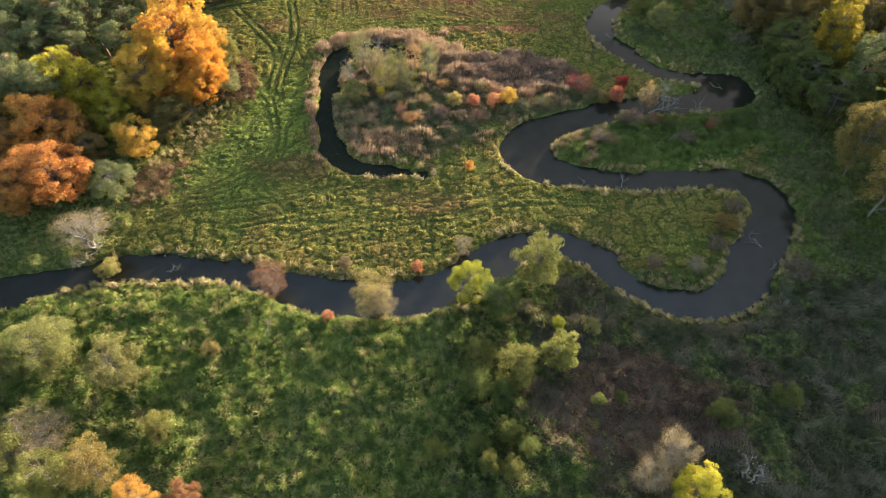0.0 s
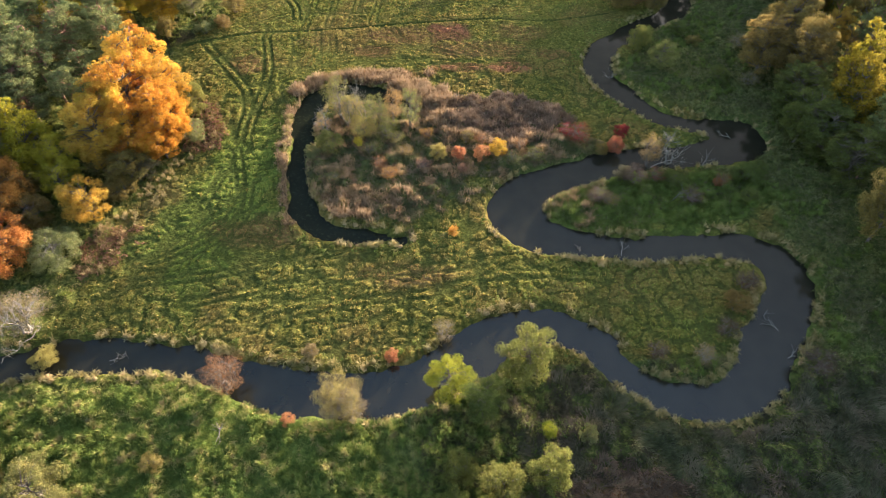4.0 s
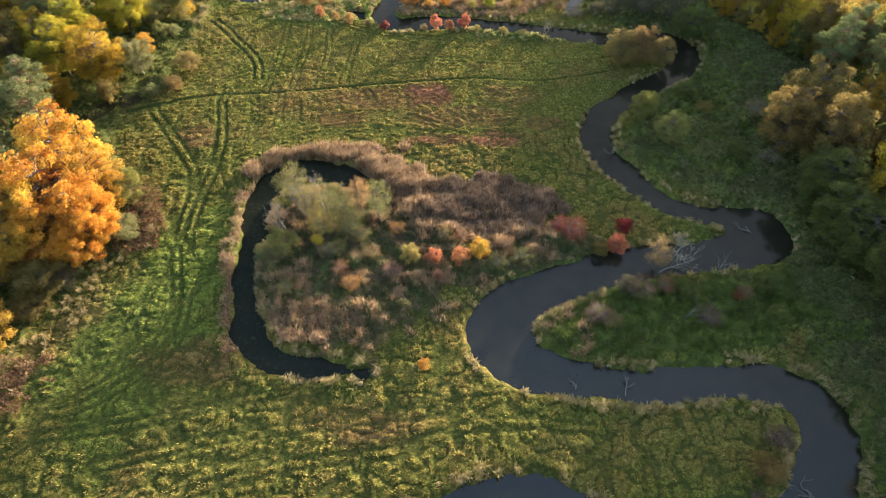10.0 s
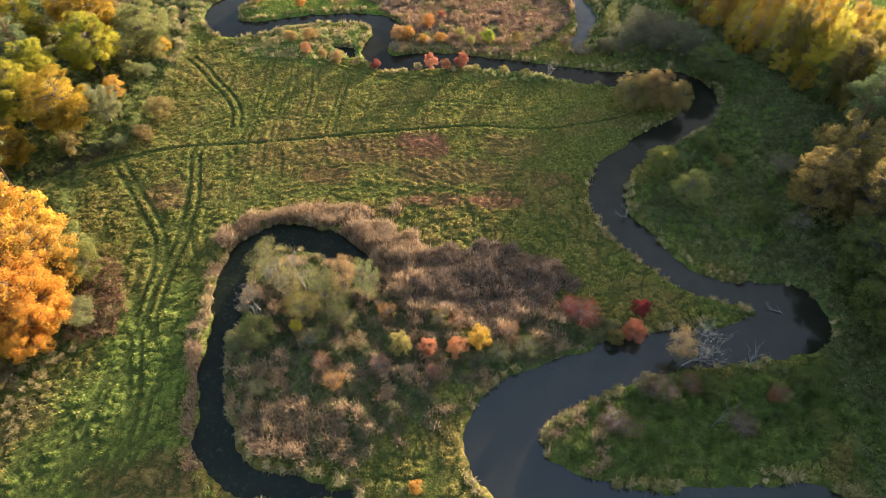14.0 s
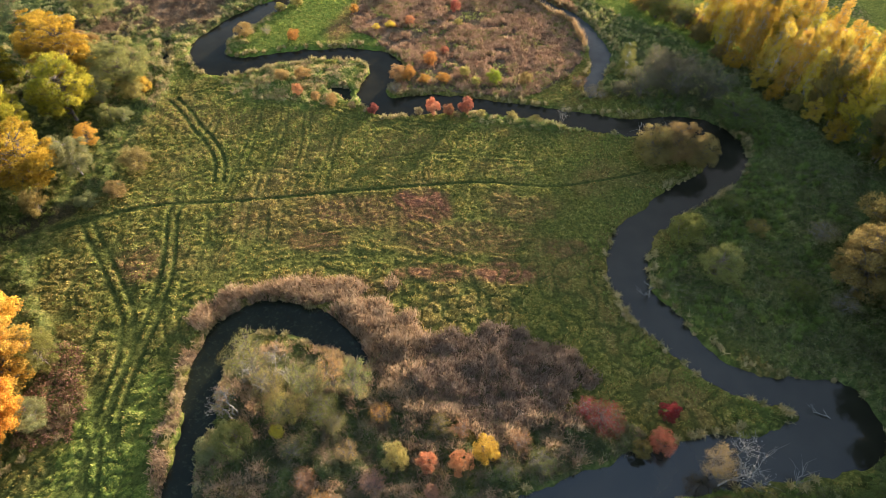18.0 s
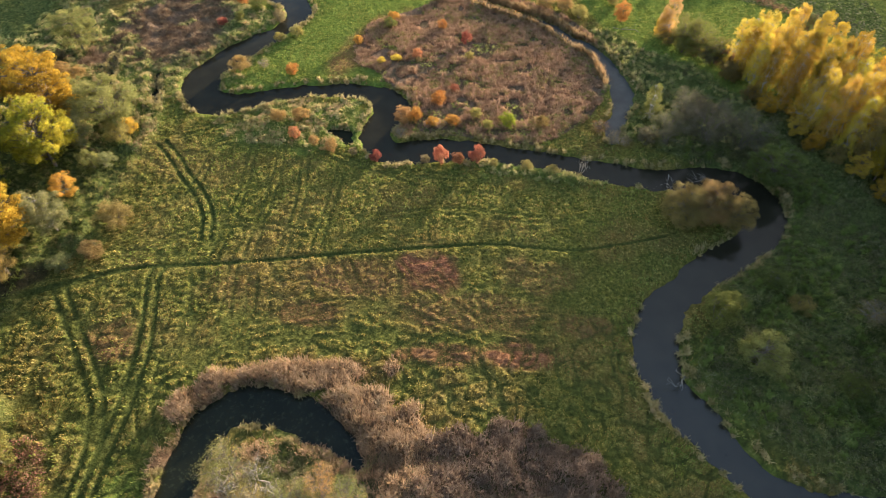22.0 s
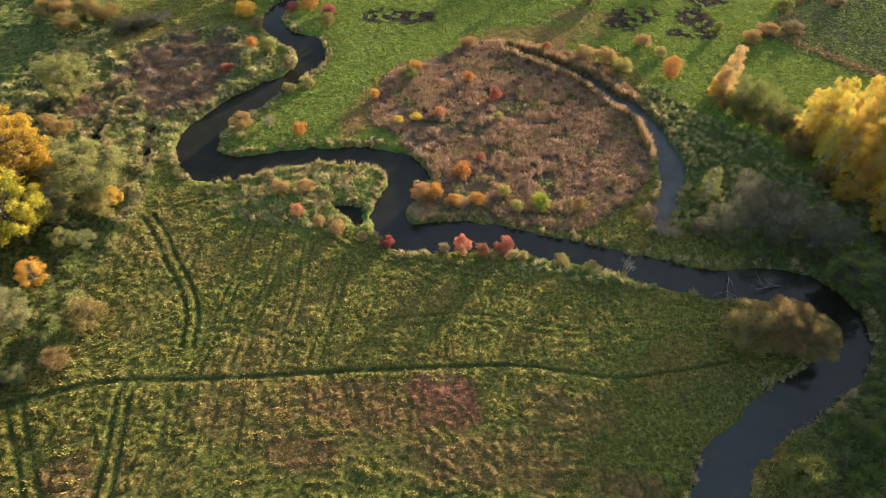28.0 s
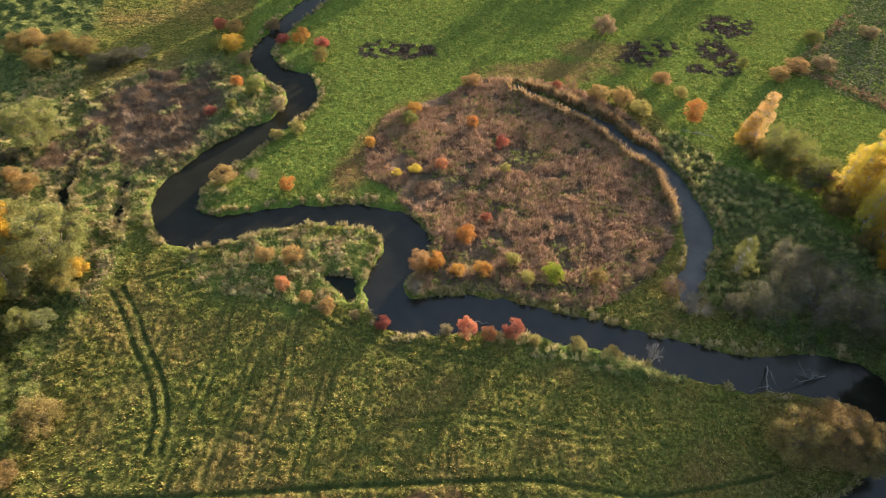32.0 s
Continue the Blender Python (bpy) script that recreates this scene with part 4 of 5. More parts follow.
PINES = [
    (-90.2, 117.1, 19, 6.2, 'pine', 'pine'), (-83.0, 117.4, 15, 5.6, 'pine', 'pine'), (-76.3, 122.6, 14, 5.6, 'pine', 'pine'), (-89.4, 104.2, 18, 5.9, 'pine', 'pine'),
    (-97.8, 118.3, 20, 6.3, 'pine', 'pine'), (-89.8, 126.7, 21, 6.5, 'pine', 'pine'), (-100.1, 129.3, 21, 6.6, 'pine', 'pine'), (-83.0, 129.2, 21, 6.6, 'pine', 'pine'),
    (-83.4, 101.2, 18, 5.5, 'pine', 'pine'), (-74.8, 128.8, 15, 5.6, 'pine', 'pine'),
    (-70.6, 134.6, 14, 5.0, 'pine', 'pine'), (-80.6, 136.6, 20, 6.0, 'pine', 'pine'), (-73.2, 140.2, 19, 5.6, 'pine', 'pine'), (-90.6, 136.8, 21, 6.2, 'pine', 'pine'),
    (-84.6, 144.4, 20, 6.0, 'pine', 'pine'), (-76.8, 148.2, 18, 5.4, 'pine', 'pine'), (-94.2, 110.0, 19, 5.8, 'pine', 'pine'), (-86.0, 122.2, 20, 5.6, 'pine', 'pine'),
]
for row in PINES:
    plant(*row, "in the pine wood")
LEFT_MID = [
    (-71.0, 164.6, 16, 6.8, 'big', 'amber'), (-64.6, 169.2, 11, 4.4, 'round', 'silver'), (-54.0, 171.4, 5, 4.0, 'shrub', 'dun'), (-55.4, 163.2, 3.8, 2.7, 'shrub', 'dun'),
    (-59.6, 160.2, 3.5, 2.6, 'shrub', 'silver'), (-62.4, 195.4, 5, 3.2, 'shrub', 'straw'), (-65.2, 186.6, 4.5, 2.9, 'shrub', 'sage'), (-69.4, 193.0, 9, 3.6, 'round', 'silver'),
    (-82.0, 168.4, 16, 6.4, 'big', 'citron'), (-87.2, 182.1, 19, 6.8, 'pine', 'pine'), (-78.0, 154.8, 12, 5.0, 'big', 'amber'), (-62.6, 187.6, 3.6, 2.4, 'shrub', 'silver'),
    (-66.2, 178.4, 6, 2.7, 'round', 'gold'), (-49.6, 116.4, 6, 2.8, 'round', 'silver'), (-79.6, 176.6, 16, 5.6, 'big', 'citron'), (-68.0, 158.2, 6, 3.0, 'shrub', 'ochre'),
]
for row in LEFT_MID:
    plant(*row, "at the edge of the meadow")
LEFT_FAR = [
    (-77.0, 200.4, 18, 7.0, 'big', 'amber'), (-84.6, 206.0, 17, 6.6, 'big', 'amber'),
]
for row in LEFT_FAR:
    plant(*row, "behind the meadow path")
LEFT_END = [
    (-66.0, 200.1, 12, 7.4, 'willow', 'sage'), (-61.8, 198.6, 4, 2.4, 'shrub', 'gold'),
    (-86.3, 231.6, 12, 6.2, 'round', 'sage'), (-82.4, 219.0, 3, 3.0, 'shrub', 'tan'), (-86.6, 221.3, 3, 2.4, 'shrub', 'tan'), (-100.9, 260.4, 5, 4.4, 'shrub', 'ochre'),
    (-99.9, 269.6, 5, 5.0, 'shrub', 'ochre'), (-107.1, 269.2, 5, 3.8, 'shrub', 'tan'), (-92.9, 267.3, 5, 4.5, 'shrub', 'ochre'), (-86.5, 262.5, 4, 4.4, 'shrub', 'umber'),
    (-83.2, 265.2, 3.5, 4.5, 'shrub', 'umber'), (-78.7, 267.6, 3, 3.8, 'sparse', 'umber'), (-110.7, 267.6, 5, 4.6, 'shrub', 'ochre'), (-90.0, 227.0, 3, 2.6, 'shrub', 'umber'),
]
for row in LEFT_END:
    plant(*row, "in the wet western meadow")
LEFT_EDGE = [
    (-73.2, 187.2, 16, 7.2, 'big', 'citron'), (-76.4, 206.4, 9, 4.2, 'round', 'sage'),
]
for row in LEFT_EDGE:
    plant(*row, "behind the meadow path")
UPPER_BANKS = [
    (-63.3, 283.1, 3, 2.3, 'shrub', 'red'), (-59.0, 282.0, 3.5, 2.8, 'shrub', 'tan'), (-57.0, 273.1, 4, 3.5, 'shrub', 'gold'), (-44.9, 277.1, 2.5, 2.3, 'shrub', 'red'),
    (-39.7, 277.7, 4, 3.0, 'shrub', 'copper'), (-34.0, 275.0, 3, 2.5, 'shrub', 'red'), (-33.0, 269.0, 3.5, 2.6, 'shrub', 'ochre'), (-50.7, 256.4, 3, 1.8, 'shrub', 'copper'),
    (-49.1, 246.8, 3, 1.7, 'shrub', 'olive'), (-53.6, 245.0, 2.5, 1.7, 'shrub', 'red'), (-39.0, 248.4, 4, 2.2, 'shrub', 'fawn'), (-52.1, 267.0, 3, 2.6, 'shrub', 'fawn'),
    (-49.3, 284.5, 3, 2.4, 'shrub', 'fawn'), (-43.6, 223.3, 4, 3.0, 'shrub', 'tan'), (-30.4, 222.2, 3, 2.1, 'shrub', 'copper'), (-38.1, 224.6, 2.5, 1.8, 'sparse', 'fawn'),
    (-32.7, 240.3, 3, 2.3, 'shrub', 'straw'), (-36.8, 237.7, 2.5, 1.8, 'shrub', 'straw'), (-46.0, 254.3, 3, 2.8, 'shrub', 'olive'), (-61.8, 273.6, 3, 2.3, 'shrub', 'olive'),
]
for row in UPPER_BANKS:
    plant(*row, "on the bank of the upper river")
MID_BANKS = [
    (3.2, 190.8, 2.0, 1.3, 'shrub', 'fawn'), (17.4, 189.4, 1.8, 1.3, 'shrub', 'straw'), (-12.0, 192.4, 1.8, 1.2, 'shrub', 'fawn'), (-20.8, 195.2, 2.4, 1.4, 'shrub', 'tan'),
    (-30.4, 203.8, 3, 2.2, 'shrub', 'tan'), (-25.2, 203.9, 3.5, 2.4, 'shrub', 'tan'), (-25.6, 197.7, 3.2, 1.6, 'shrub', 'coral'), (-16.7, 193.5, 3.4, 1.8, 'shrub', 'tan'),
    (-7.2, 191.2, 2.8, 1.6, 'shrub', 'red'), (6.3, 190.1, 4.4, 2.1, 'shrub', 'coral'), (9.9, 189.6, 3.0, 1.6, 'shrub', 'rust'), (14.0, 190.2, 4.4, 2.1, 'shrub', 'red'),
    (24.4, 189.3, 1.5, 1.9, 'shrub', 'straw'), (29.6, 188.2, 1.2, 1.9, 'shrub', 'straw'), (35.4, 187.5, 5, 1.8, 'bare', 'grey'), (-2.1, 203.6, 4.5, 2.6, 'shrub', 'tan'),
    (0.6, 203.8, 4, 2.1, 'shrub', 'copper'), (-2.6, 198.6, 2.5, 2.0, 'sparse', 'fawn'),
]
for row in MID_BANKS:
    plant(*row, "on the river bank by the meadow")
REED_CIRCLE = [
    (5.6, 211.0, 3.5, 2.3, 'shrub', 'copper'), (9.1, 216.1, 2, 1.4, 'shrub', 'red'), (-15.8, 235.9, 3, 1.5, 'shrub', 'copper'), (-5.5, 229.0, 1.8, 1.7, 'shrub', 'yellow'),
    (-9.2, 227.4, 1.8, 1.3, 'shrub', 'yellow'), (-8.3, 244.7, 3, 2.4, 'shrub', 'olive'), (-7.8, 249.2, 2.5, 2.0, 'shrub', 'copper'), (-0.3, 230.3, 3, 1.6, 'shrub', 'coral'),
    (5.8, 245.1, 3, 1.6, 'shrub', 'copper'), (12.0, 237.4, 4, 1.8, 'shrub', 'red'), (13.0, 230.3, 2, 1.5, 'shrub', 'straw'), (14.0, 205.6, 3, 1.7, 'shrub', 'straw'),
    (8.8, 203.2, 2.5, 2.1, 'shrub', 'copper'), (4.4, 202.6, 2.5, 1.7, 'shrub', 'copper'), (21.0, 202.5, 4, 2.3, 'shrub', 'lime'), (16.6, 201.8, 2.5, 1.6, 'shrub', 'straw'),
    (28.5, 202.2, 3.5, 1.8, 'shrub', 'ochre'), (40.9, 201.1, 3, 2.3, 'sparse', 'rust'), (5.0, 261.3, 2.5, 2.9, 'shrub', 'tan'),
]
for row in REED_CIRCLE:
    plant(*row, "in the great reed bed")
FAR_RIGHT = [
    (39.2, 286.4, 5, 4.1, 'shrub', 'fawn'), (43.4, 250.9, 4, 3.0, 'shrub', 'straw'), (39.5, 254.9, 4, 3.4, 'shrub', 'tan'), (34.6, 256.6, 3.5, 3.1, 'shrub', 'tan'),
    (28.2, 259.2, 4, 2.1, 'sparse', 'rust'), (25.2, 260.2, 2.5, 1.6, 'shrub', 'red'), (50.4, 263.7, 3, 2.9, 'shrub', 'tan'), (53.7, 258.1, 3, 2.1, 'shrub', 'straw'),
    (54.6, 248.9, 6, 2.8, 'round', 'copper'), (64.8, 241.3, 14, 3.0, 'birch', 'peach'), (69.0, 236.0, 10, 4.8, 'alder', 'olive'), (64.5, 241.5, 8, 3.1, 'birch', 'gold'),
    (71.6, 235.1, 9, 4.4, 'alder', 'olive'), (67.9, 236.4, 7, 3.7, 'sparse', 'olive'), (74.6, 229.9, 7, 4.1, 'round', 'olive'), (71.5, 271.8, 3, 1.8, 'shrub', 'olive'),
    (93.5, 286.6, 3, 3.1, 'shrub', 'olive'), (84.4, 271.8, 3, 3.7, 'shrub', 'tan'), (79.1, 267.8, 3, 3.3, 'shrub', 'tan'), (91.8, 273.5, 3, 3.7, 'shrub', 'fawn'),
    (109.0, 289.5, 3, 3.2, 'shrub', 'fawn'),
]
for row in FAR_RIGHT:
    plant(*row, "in the far pasture")
BIRCH_EDGE = [
    (65.3, 238.2, 4, 4.0, 'shrub', 'ochre'), (67.8, 233.9, 4.5, 3.9, 'shrub', 'olive'), (71.5, 232.1, 4.5, 3.9, 'shrub', 'ochre'), (74.0, 229.0, 5, 3.8, 'shrub', 'umber'),
    (64.4, 241.7, 3.5, 3.1, 'shrub', 'gold'), (76.4, 227.3, 5, 3.8, 'shrub', 'rust'), (77.1, 222.8, 5, 3.7, 'shrub', 'ochre'),
]
for row in BIRCH_EDGE:
    plant(*row, "at the edge of the birches")
# the birch belt: rows behind one another, each tree a little out of line
belt_rng = np.random.RandomState(31)
for row in range(5):
    for step in range(16):
        along, across = -6 + 4.3 * step + belt_rng.uniform(-1.3, 1.3), 1.5 + 4.1 * row + belt_rng.uniform(-1.2, 1.2)
        x, y = 76.7 + 0.431 * along + 0.902 * across, 219 - 0.902 * along + 0.431 * across
        dice = belt_rng.rand()
        tall = belt_rng.uniform(14, 17.5) * (0.8 if along < -2 else 1.0)
        if dice < 0.06 and row:
            plant(x, y, tall, 2.8, "pine", "pine", "in the birch wood")
        elif dice < 0.2 + 0.5 * max(0, along - 34) / 28 and along > 8:
            plant(x, y, tall, 3.6, "round", ("mustard", "ochre", "citron")[belt_rng.randint(3)], "in the birch wood")
        else:
            plant(x, y, tall, belt_rng.uniform(2.5, 3.3), "birch", ("gold", "gold", "yellow", "amber")[belt_rng.randint(4)], "in the birch wood")
BIRCH_FOOT = [
    (79.4, 207.6, 5, 2.8, 'round', 'amber'), (83.0, 200.2, 5, 2.6, 'round', 'gold'), (85.2, 195.0, 5, 2.6, 'shrub', 'amber'), (90.0, 186.6, 6, 2.8, 'round', 'gold'),
    (93.2, 180.6, 6, 3.0, 'round', 'amber'), (75.4, 222.0, 5, 3.6, 'shrub', 'ochre'), (78.0, 213.4, 4, 2.8, 'shrub', 'ochre'), (87.4, 190.4, 4, 2.6, 'shrub', 'ochre'),
]
for row in BIRCH_FOOT:
    plant(*row, "at the edge of the birches")
ALDER_BEND = [
    (53.2, 206.1, 9, 2.7, 'birch', 'olive'), (55.0, 197.0, 9, 4.6, 'alder', 'umber'), (63.6, 198.4, 10, 7.0, 'alder', 'umber'), (61.0, 205.0, 9, 4.6, 'alder', 'umber'),
    (72.7, 184.9, 10, 5.6, 'big', 'green'), (51.9, 174.0, 9, 4.6, 'willow', 'dun'), (57.0, 174.5, 9.5, 5.2, 'willow', 'dun'), (61.6, 172.9, 7.5, 3.9, 'willow', 'dun'),
    (70.4, 195.6, 10, 5.4, 'alder', 'umber'), (50.2, 197.3, 4, 2.9, 'shrub', 'umber'), (44.9, 197.7, 2.5, 3.0, 'sparse', 'fawn'),
]
for row in ALDER_BEND:
    plant(*row, "over the river bend")
RIGHT_BANK = [
    (52.6, 151.6, 7, 4.0, 'shrub', 'olive'), (56.4, 143.0, 7, 4.0, 'round', 'sage'), (64.1, 159.0, 3, 2.7, 'shrub', 'green'), (67.4, 153.9, 2.5, 2.6, 'shrub', 'ochre'),
    (68.9, 138.8, 3, 2.9, 'shrub', 'green'), (77.9, 151.9, 4, 3.1, 'sparse', 'fawn'), (75.8, 136.6, 3, 2.8, 'sparse', 'fawn'),
]
for row in RIGHT_BANK:
    plant(*row, "on the rough eastern bank")
ISLE_WOOD = [
    (-19.4, 123.3, 11, 4.1, 'sparse', 'sage'), (-15.8, 119.9, 9, 2.8, 'sparse', 'straw'), (-11.1, 120.2, 9, 3.0, 'sparse', 'sage'), (-7.7, 121.7, 9, 2.5, 'sparse', 'tan'),
    (-3.9, 120.2, 10, 2.6, 'sparse', 'sage'), (-20.7, 112.7, 5, 3.5, 'shrub', 'sage'), (-13.9, 117.5, 6, 3.0, 'alder', 'straw'), (-14.5, 122.6, 11, 3.2, 'bare', 'grey'), (-21.4, 117.4, 9, 3.0, 'bare', 'grey'), (-8.7, 117.5, 5, 3.0, 'sparse', 'olive'),
    (-14.8, 114.6, 2.5, 1.3, 'shrub', 'yellow'), (-7.5, 104.8, 2.5, 1.9, 'sparse', 'copper'), (-10.1, 107.9, 2.5, 1.9, 'sparse', 'rust'), (-17.8, 120.9, 11, 3.0, 'bare', 'grey'),
    (-0.3, 117.3, 2.5, 1.9, 'sparse', 'copper'), (8.3, 115.3, 3, 1.7, 'sparse', 'ochre'), (11.3, 114.7, 3, 1.7, 'sparse', 'rust'), (2.2, 110.8, 3.5, 2.4, 'shrub', 'straw'),
    (6.5, 110.0, 3.5, 1.8, 'shrub', 'coral'), (11.3, 109.8, 4, 2.1, 'shrub', 'coral'), (14.7, 111.7, 4.2, 2.3, 'shrub', 'gold'), (19.5, 112.9, 3, 1.9, 'sparse', 'rust'),
]
for row in ISLE_WOOD:
    plant(*row, "on the reed island")
ISLE_SCRUB = [
    (-18.9, 103.7, 1.6, 1.9, 'sparse', 'olive'), (-4.6, 111.8, 2, 2.0, 'sparse', 'tan'), (-0.7, 107.5, 1.8, 2.1, 'sparse', 'rose'), (-12.0, 111.8, 2, 2.2, 'sparse', 'green'),
    (-6.9, 116.2, 2.4, 2.2, 'sparse', 'straw'), (17.5, 109.6, 1.6, 1.9, 'sparse', 'green'), (22.1, 110.6, 1.8, 2.4, 'sparse', 'olive'), (-24.1, 112.0, 2.2, 2.5, 'shrub', 'silver'),
]
for row in ISLE_SCRUB:
    plant(*row, "among the island reeds")
POINT = [
    (35.3, 97.0, 2.5, 2.2, 'sparse', 'ochre'), (46.0, 103.7, 3, 2.2, 'sparse', 'rust'), (39.2, 103.4, 3, 2.4, 'shrub', 'umber'), (58.4, 101.8, 2.5, 1.8, 'sparse', 'rust'), (66.9, 105.4, 3, 2.6, 'shrub', 'green'),
    (31.8, 116.2, 4, 3.2, 'sparse', 'crimson'), (29.5, 118.1, 3, 2.0, 'sparse', 'crimson'), (39.4, 113.2, 4, 2.3, 'shrub', 'coral'), (41.6, 117.4, 3.5, 1.9, 'shrub', 'crimson'),
    (36.6, 112.2, 3, 1.7, 'shrub', 'ochre'), (5.1, 89.0, 2.5, 1.2, 'shrub', 'copper'), (7.2, 106.3, 2, 1.3, 'shrub', 'rose'), (45.6, 108.7, 8, 2.6, 'sparse', 'dun'),
    (49.8, 109.5, 8, 4.2, 'bare', 'grey'), (40.8, 102.0, 4, 2.7, 'sparse', 'plum'), (33.4, 98.2, 3, 2.7, 'sparse', 'plum'), (51.3, 97.0, 3.5, 2.6, 'sparse', 'plum'),
    (57.7, 101.7, 2, 1.2, 'shrub', 'rust'), (49.1, 102.9, 3, 2.8, 'shrub', 'green'), (64.0, 103.7, 3.5, 3.7, 'shrub', 'green'), (62.5, 97.3, 2.5, 2.7, 'shrub', 'green'),
]
for row in POINT:
    plant(*row, "beside the river loop")
RIGHT_WOOD = [
    (86.1, 146.9, 18, 7.4, 'big', 'ochre'), (78.1, 139.4, 16, 6.1, 'big', 'ochre'), (85.2, 135.0, 18, 6.4, 'big', 'ochre'), (92.5, 158.1, 22, 5.3, 'pine', 'pine'),
    (98.9, 174.3, 17, 4.7, 'big', 'ochre'), (81.1, 124.9, 14, 6.1, 'big', 'green'), (78.3, 115.2, 14, 5.7, 'big', 'green'), 
    (96.7, 175.9, 12, 4.3, 'round', 'green'), (104.4, 178.1, 14, 5.0, 'round', 'mustard'),
]
for row in RIGHT_WOOD:
    plant(*row, "in the eastern wood")
RIGHT_WOOD_NEAR = [
    (88.8, 118.5, 14, 7.1, 'big', 'green'), (80.2, 110.8, 13, 6.3, 'big', 'green'), (82.9, 102.4, 14, 6.5, 'big', 'green'), (79.4, 120.7, 11, 6.1, 'round', 'green'),
    (98.9, 132.9, 15, 7.7, 'big', 'ochre'), (97.7, 148.1, 13, 4.2, 'round', 'gold'),
]
for row in RIGHT_WOOD_NEAR:
    plant(*row, "in the shaded eastern wood")

# trees of the same woods that go on past the edges of the view
wood_rng = np.random.RandomState(8)
for cx, cy, rx, ry, count, kinds in ((112, 142, 12, 28, 20, ("round", "pine", "round")), (104, 108, 18, 18, 14, ("round", "round", "pine")), (96, 74, 16, 16, 8, ("round", "round")),
                                     (-96, 100, 10, 22, 14, ("round", "pine")), (-100, 150, 12, 26, 16, ("pine", "round")), (-102, 196, 12, 18, 10, ("round", "pine")), (-18, 345, 19, 10, 9, ("round", "round")), (80, 368, 30, 14, 7, ("round", "round"))):
    placed = []
    for _ in range(count * 6):
        a, b = wood_rng.uniform(-1, 1, 2)
        x, y = cx + a * rx, cy + b * ry
        if len(placed) < count and all(math.hypot(x - u, y - v) > 5.5 for u, v in placed):
            placed.append((x, y))
            kind = kinds[wood_rng.randint(len(kinds))]
            tall = wood_rng.uniform(19, 25) if cx > 90 else wood_rng.uniform(14, 19)
            plant(x, y, tall, {"pine": 4.6, "birch": 3.4, "round": 5.4}.get(kind, 5.6) * wood_rng.uniform(0.85, 1.2), kind, {"pine": "pine", "birch": "gold"}.get(kind, ("mustard", "green", "ochre")[wood_rng.randint(3)]), "in the closed wood")

# ---- grass, sedge, reeds and herbs: joined blades and leaves, past counting ----
def blades(name, x, y, per, length, width, lean, spread, material, label, category, seed, lift=0.0, plume=0.25, short=False, flow=0.0):
    """Bent blades in small tufts at the given places: each a tapering strip that leans over. flow: laid one way in each place, spread by that angle."""
    rng = np.random.RandomState(seed)
    n = len(x) * per
    bx = np.repeat(x, per) + rng.normal(size=n) * spread
    by = np.repeat(y, per) + rng.normal(size=n) * spread
    bz = height_at(bx, by) - 0.05 + lift
    ok = bz > -0.75
    bx, by, bz = bx[ok], by[ok], np.maximum(bz[ok], -0.6)
    n = len(bx)
    az = rng.uniform(0, 2 * math.pi, n)
    if flow:
        az = 5.0 * vnoise(bx, by, 9.0, 81) + 2.5 * vnoise(bx, by, 3.0, 82) + rng.normal(size=n) * flow
    fwd = np.stack([np.cos(az), np.sin(az), np.zeros(n)], 1)
    side = np.stack([-np.sin(az), np.cos(az), np.zeros(n)], 1)
    L = ((np.repeat(length, per)[ok] if np.ndim(length) else length) * rng.uniform(0.6, 1.25, n))[:, None]
    w = (width * rng.uniform(0.6, 1.3, n) / 2)[:, None]
    le = (lean * rng.uniform(0.3, 1.4, n))[:, None]
    up = np.array([0, 0, 1.0])
    b = np.stack([bx, by, bz], 1)
    mid = b + up * L * 0.6 * np.cos(le * 0.5) + fwd * L * 0.6 * np.sin(le * 0.5)
    tip = mid + up * L * 0.4 * np.cos(le * 1.6) + fwd * L * 0.4 * np.sin(le * 1.6)
    verts = np.stack([b - side * w, b + side * w, mid + side * w * 1.1, mid - side * w * 1.1, tip + side * w * plume, tip - side * w * plume], 1)
    if short:
        verts, faces = verts[:, [0, 1, 4, 5]], np.arange(4 * n).reshape(n, 4)
    else:
        k = np.arange(n)[:, None] * 6
        faces = np.concatenate([k + [0, 1, 2, 3], k + [3, 2, 4, 5]], 0)
    verts = verts.reshape(-1, 3)
    mesh = bpy.data.meshes.new(name)
    fill(mesh, verts, faces)
    mesh.materials.append(material)
    return tagged(new(name, mesh), label, category, kind="stuff")


def clumps(name, x, y, per, width, tall, size, material, label, category, seed):
    """Low leafy domes at the given places."""
    rng = np.random.RandomState(seed)
    n = len(x) * per
    grow = np.repeat(rng.uniform(0.5, 1.3, len(x)), per)
    d = unit(rng.normal(size=(n, 3)) + [0, 0, 0.6])
    d[:, 2] = np.abs(d[:, 2])
    base = height_at(x, y)
    c = np.stack([np.repeat(x, per), np.repeat(y, per), np.repeat(base, per)], 1) + d * np.stack([width * grow, width * grow, tall * grow], 1) * rng.uniform(0.5, 1.0, (n, 1))
    verts, faces = leaf_quads(rng, c, unit(d + rng.normal(size=d.shape) * 0.6), size, 0.6)
    mesh = bpy.data.meshes.new(name)
    fill(mesh, verts, faces)
    mesh.materials.append(material)
    return tagged(new(name, mesh), label, category, kind="stuff")


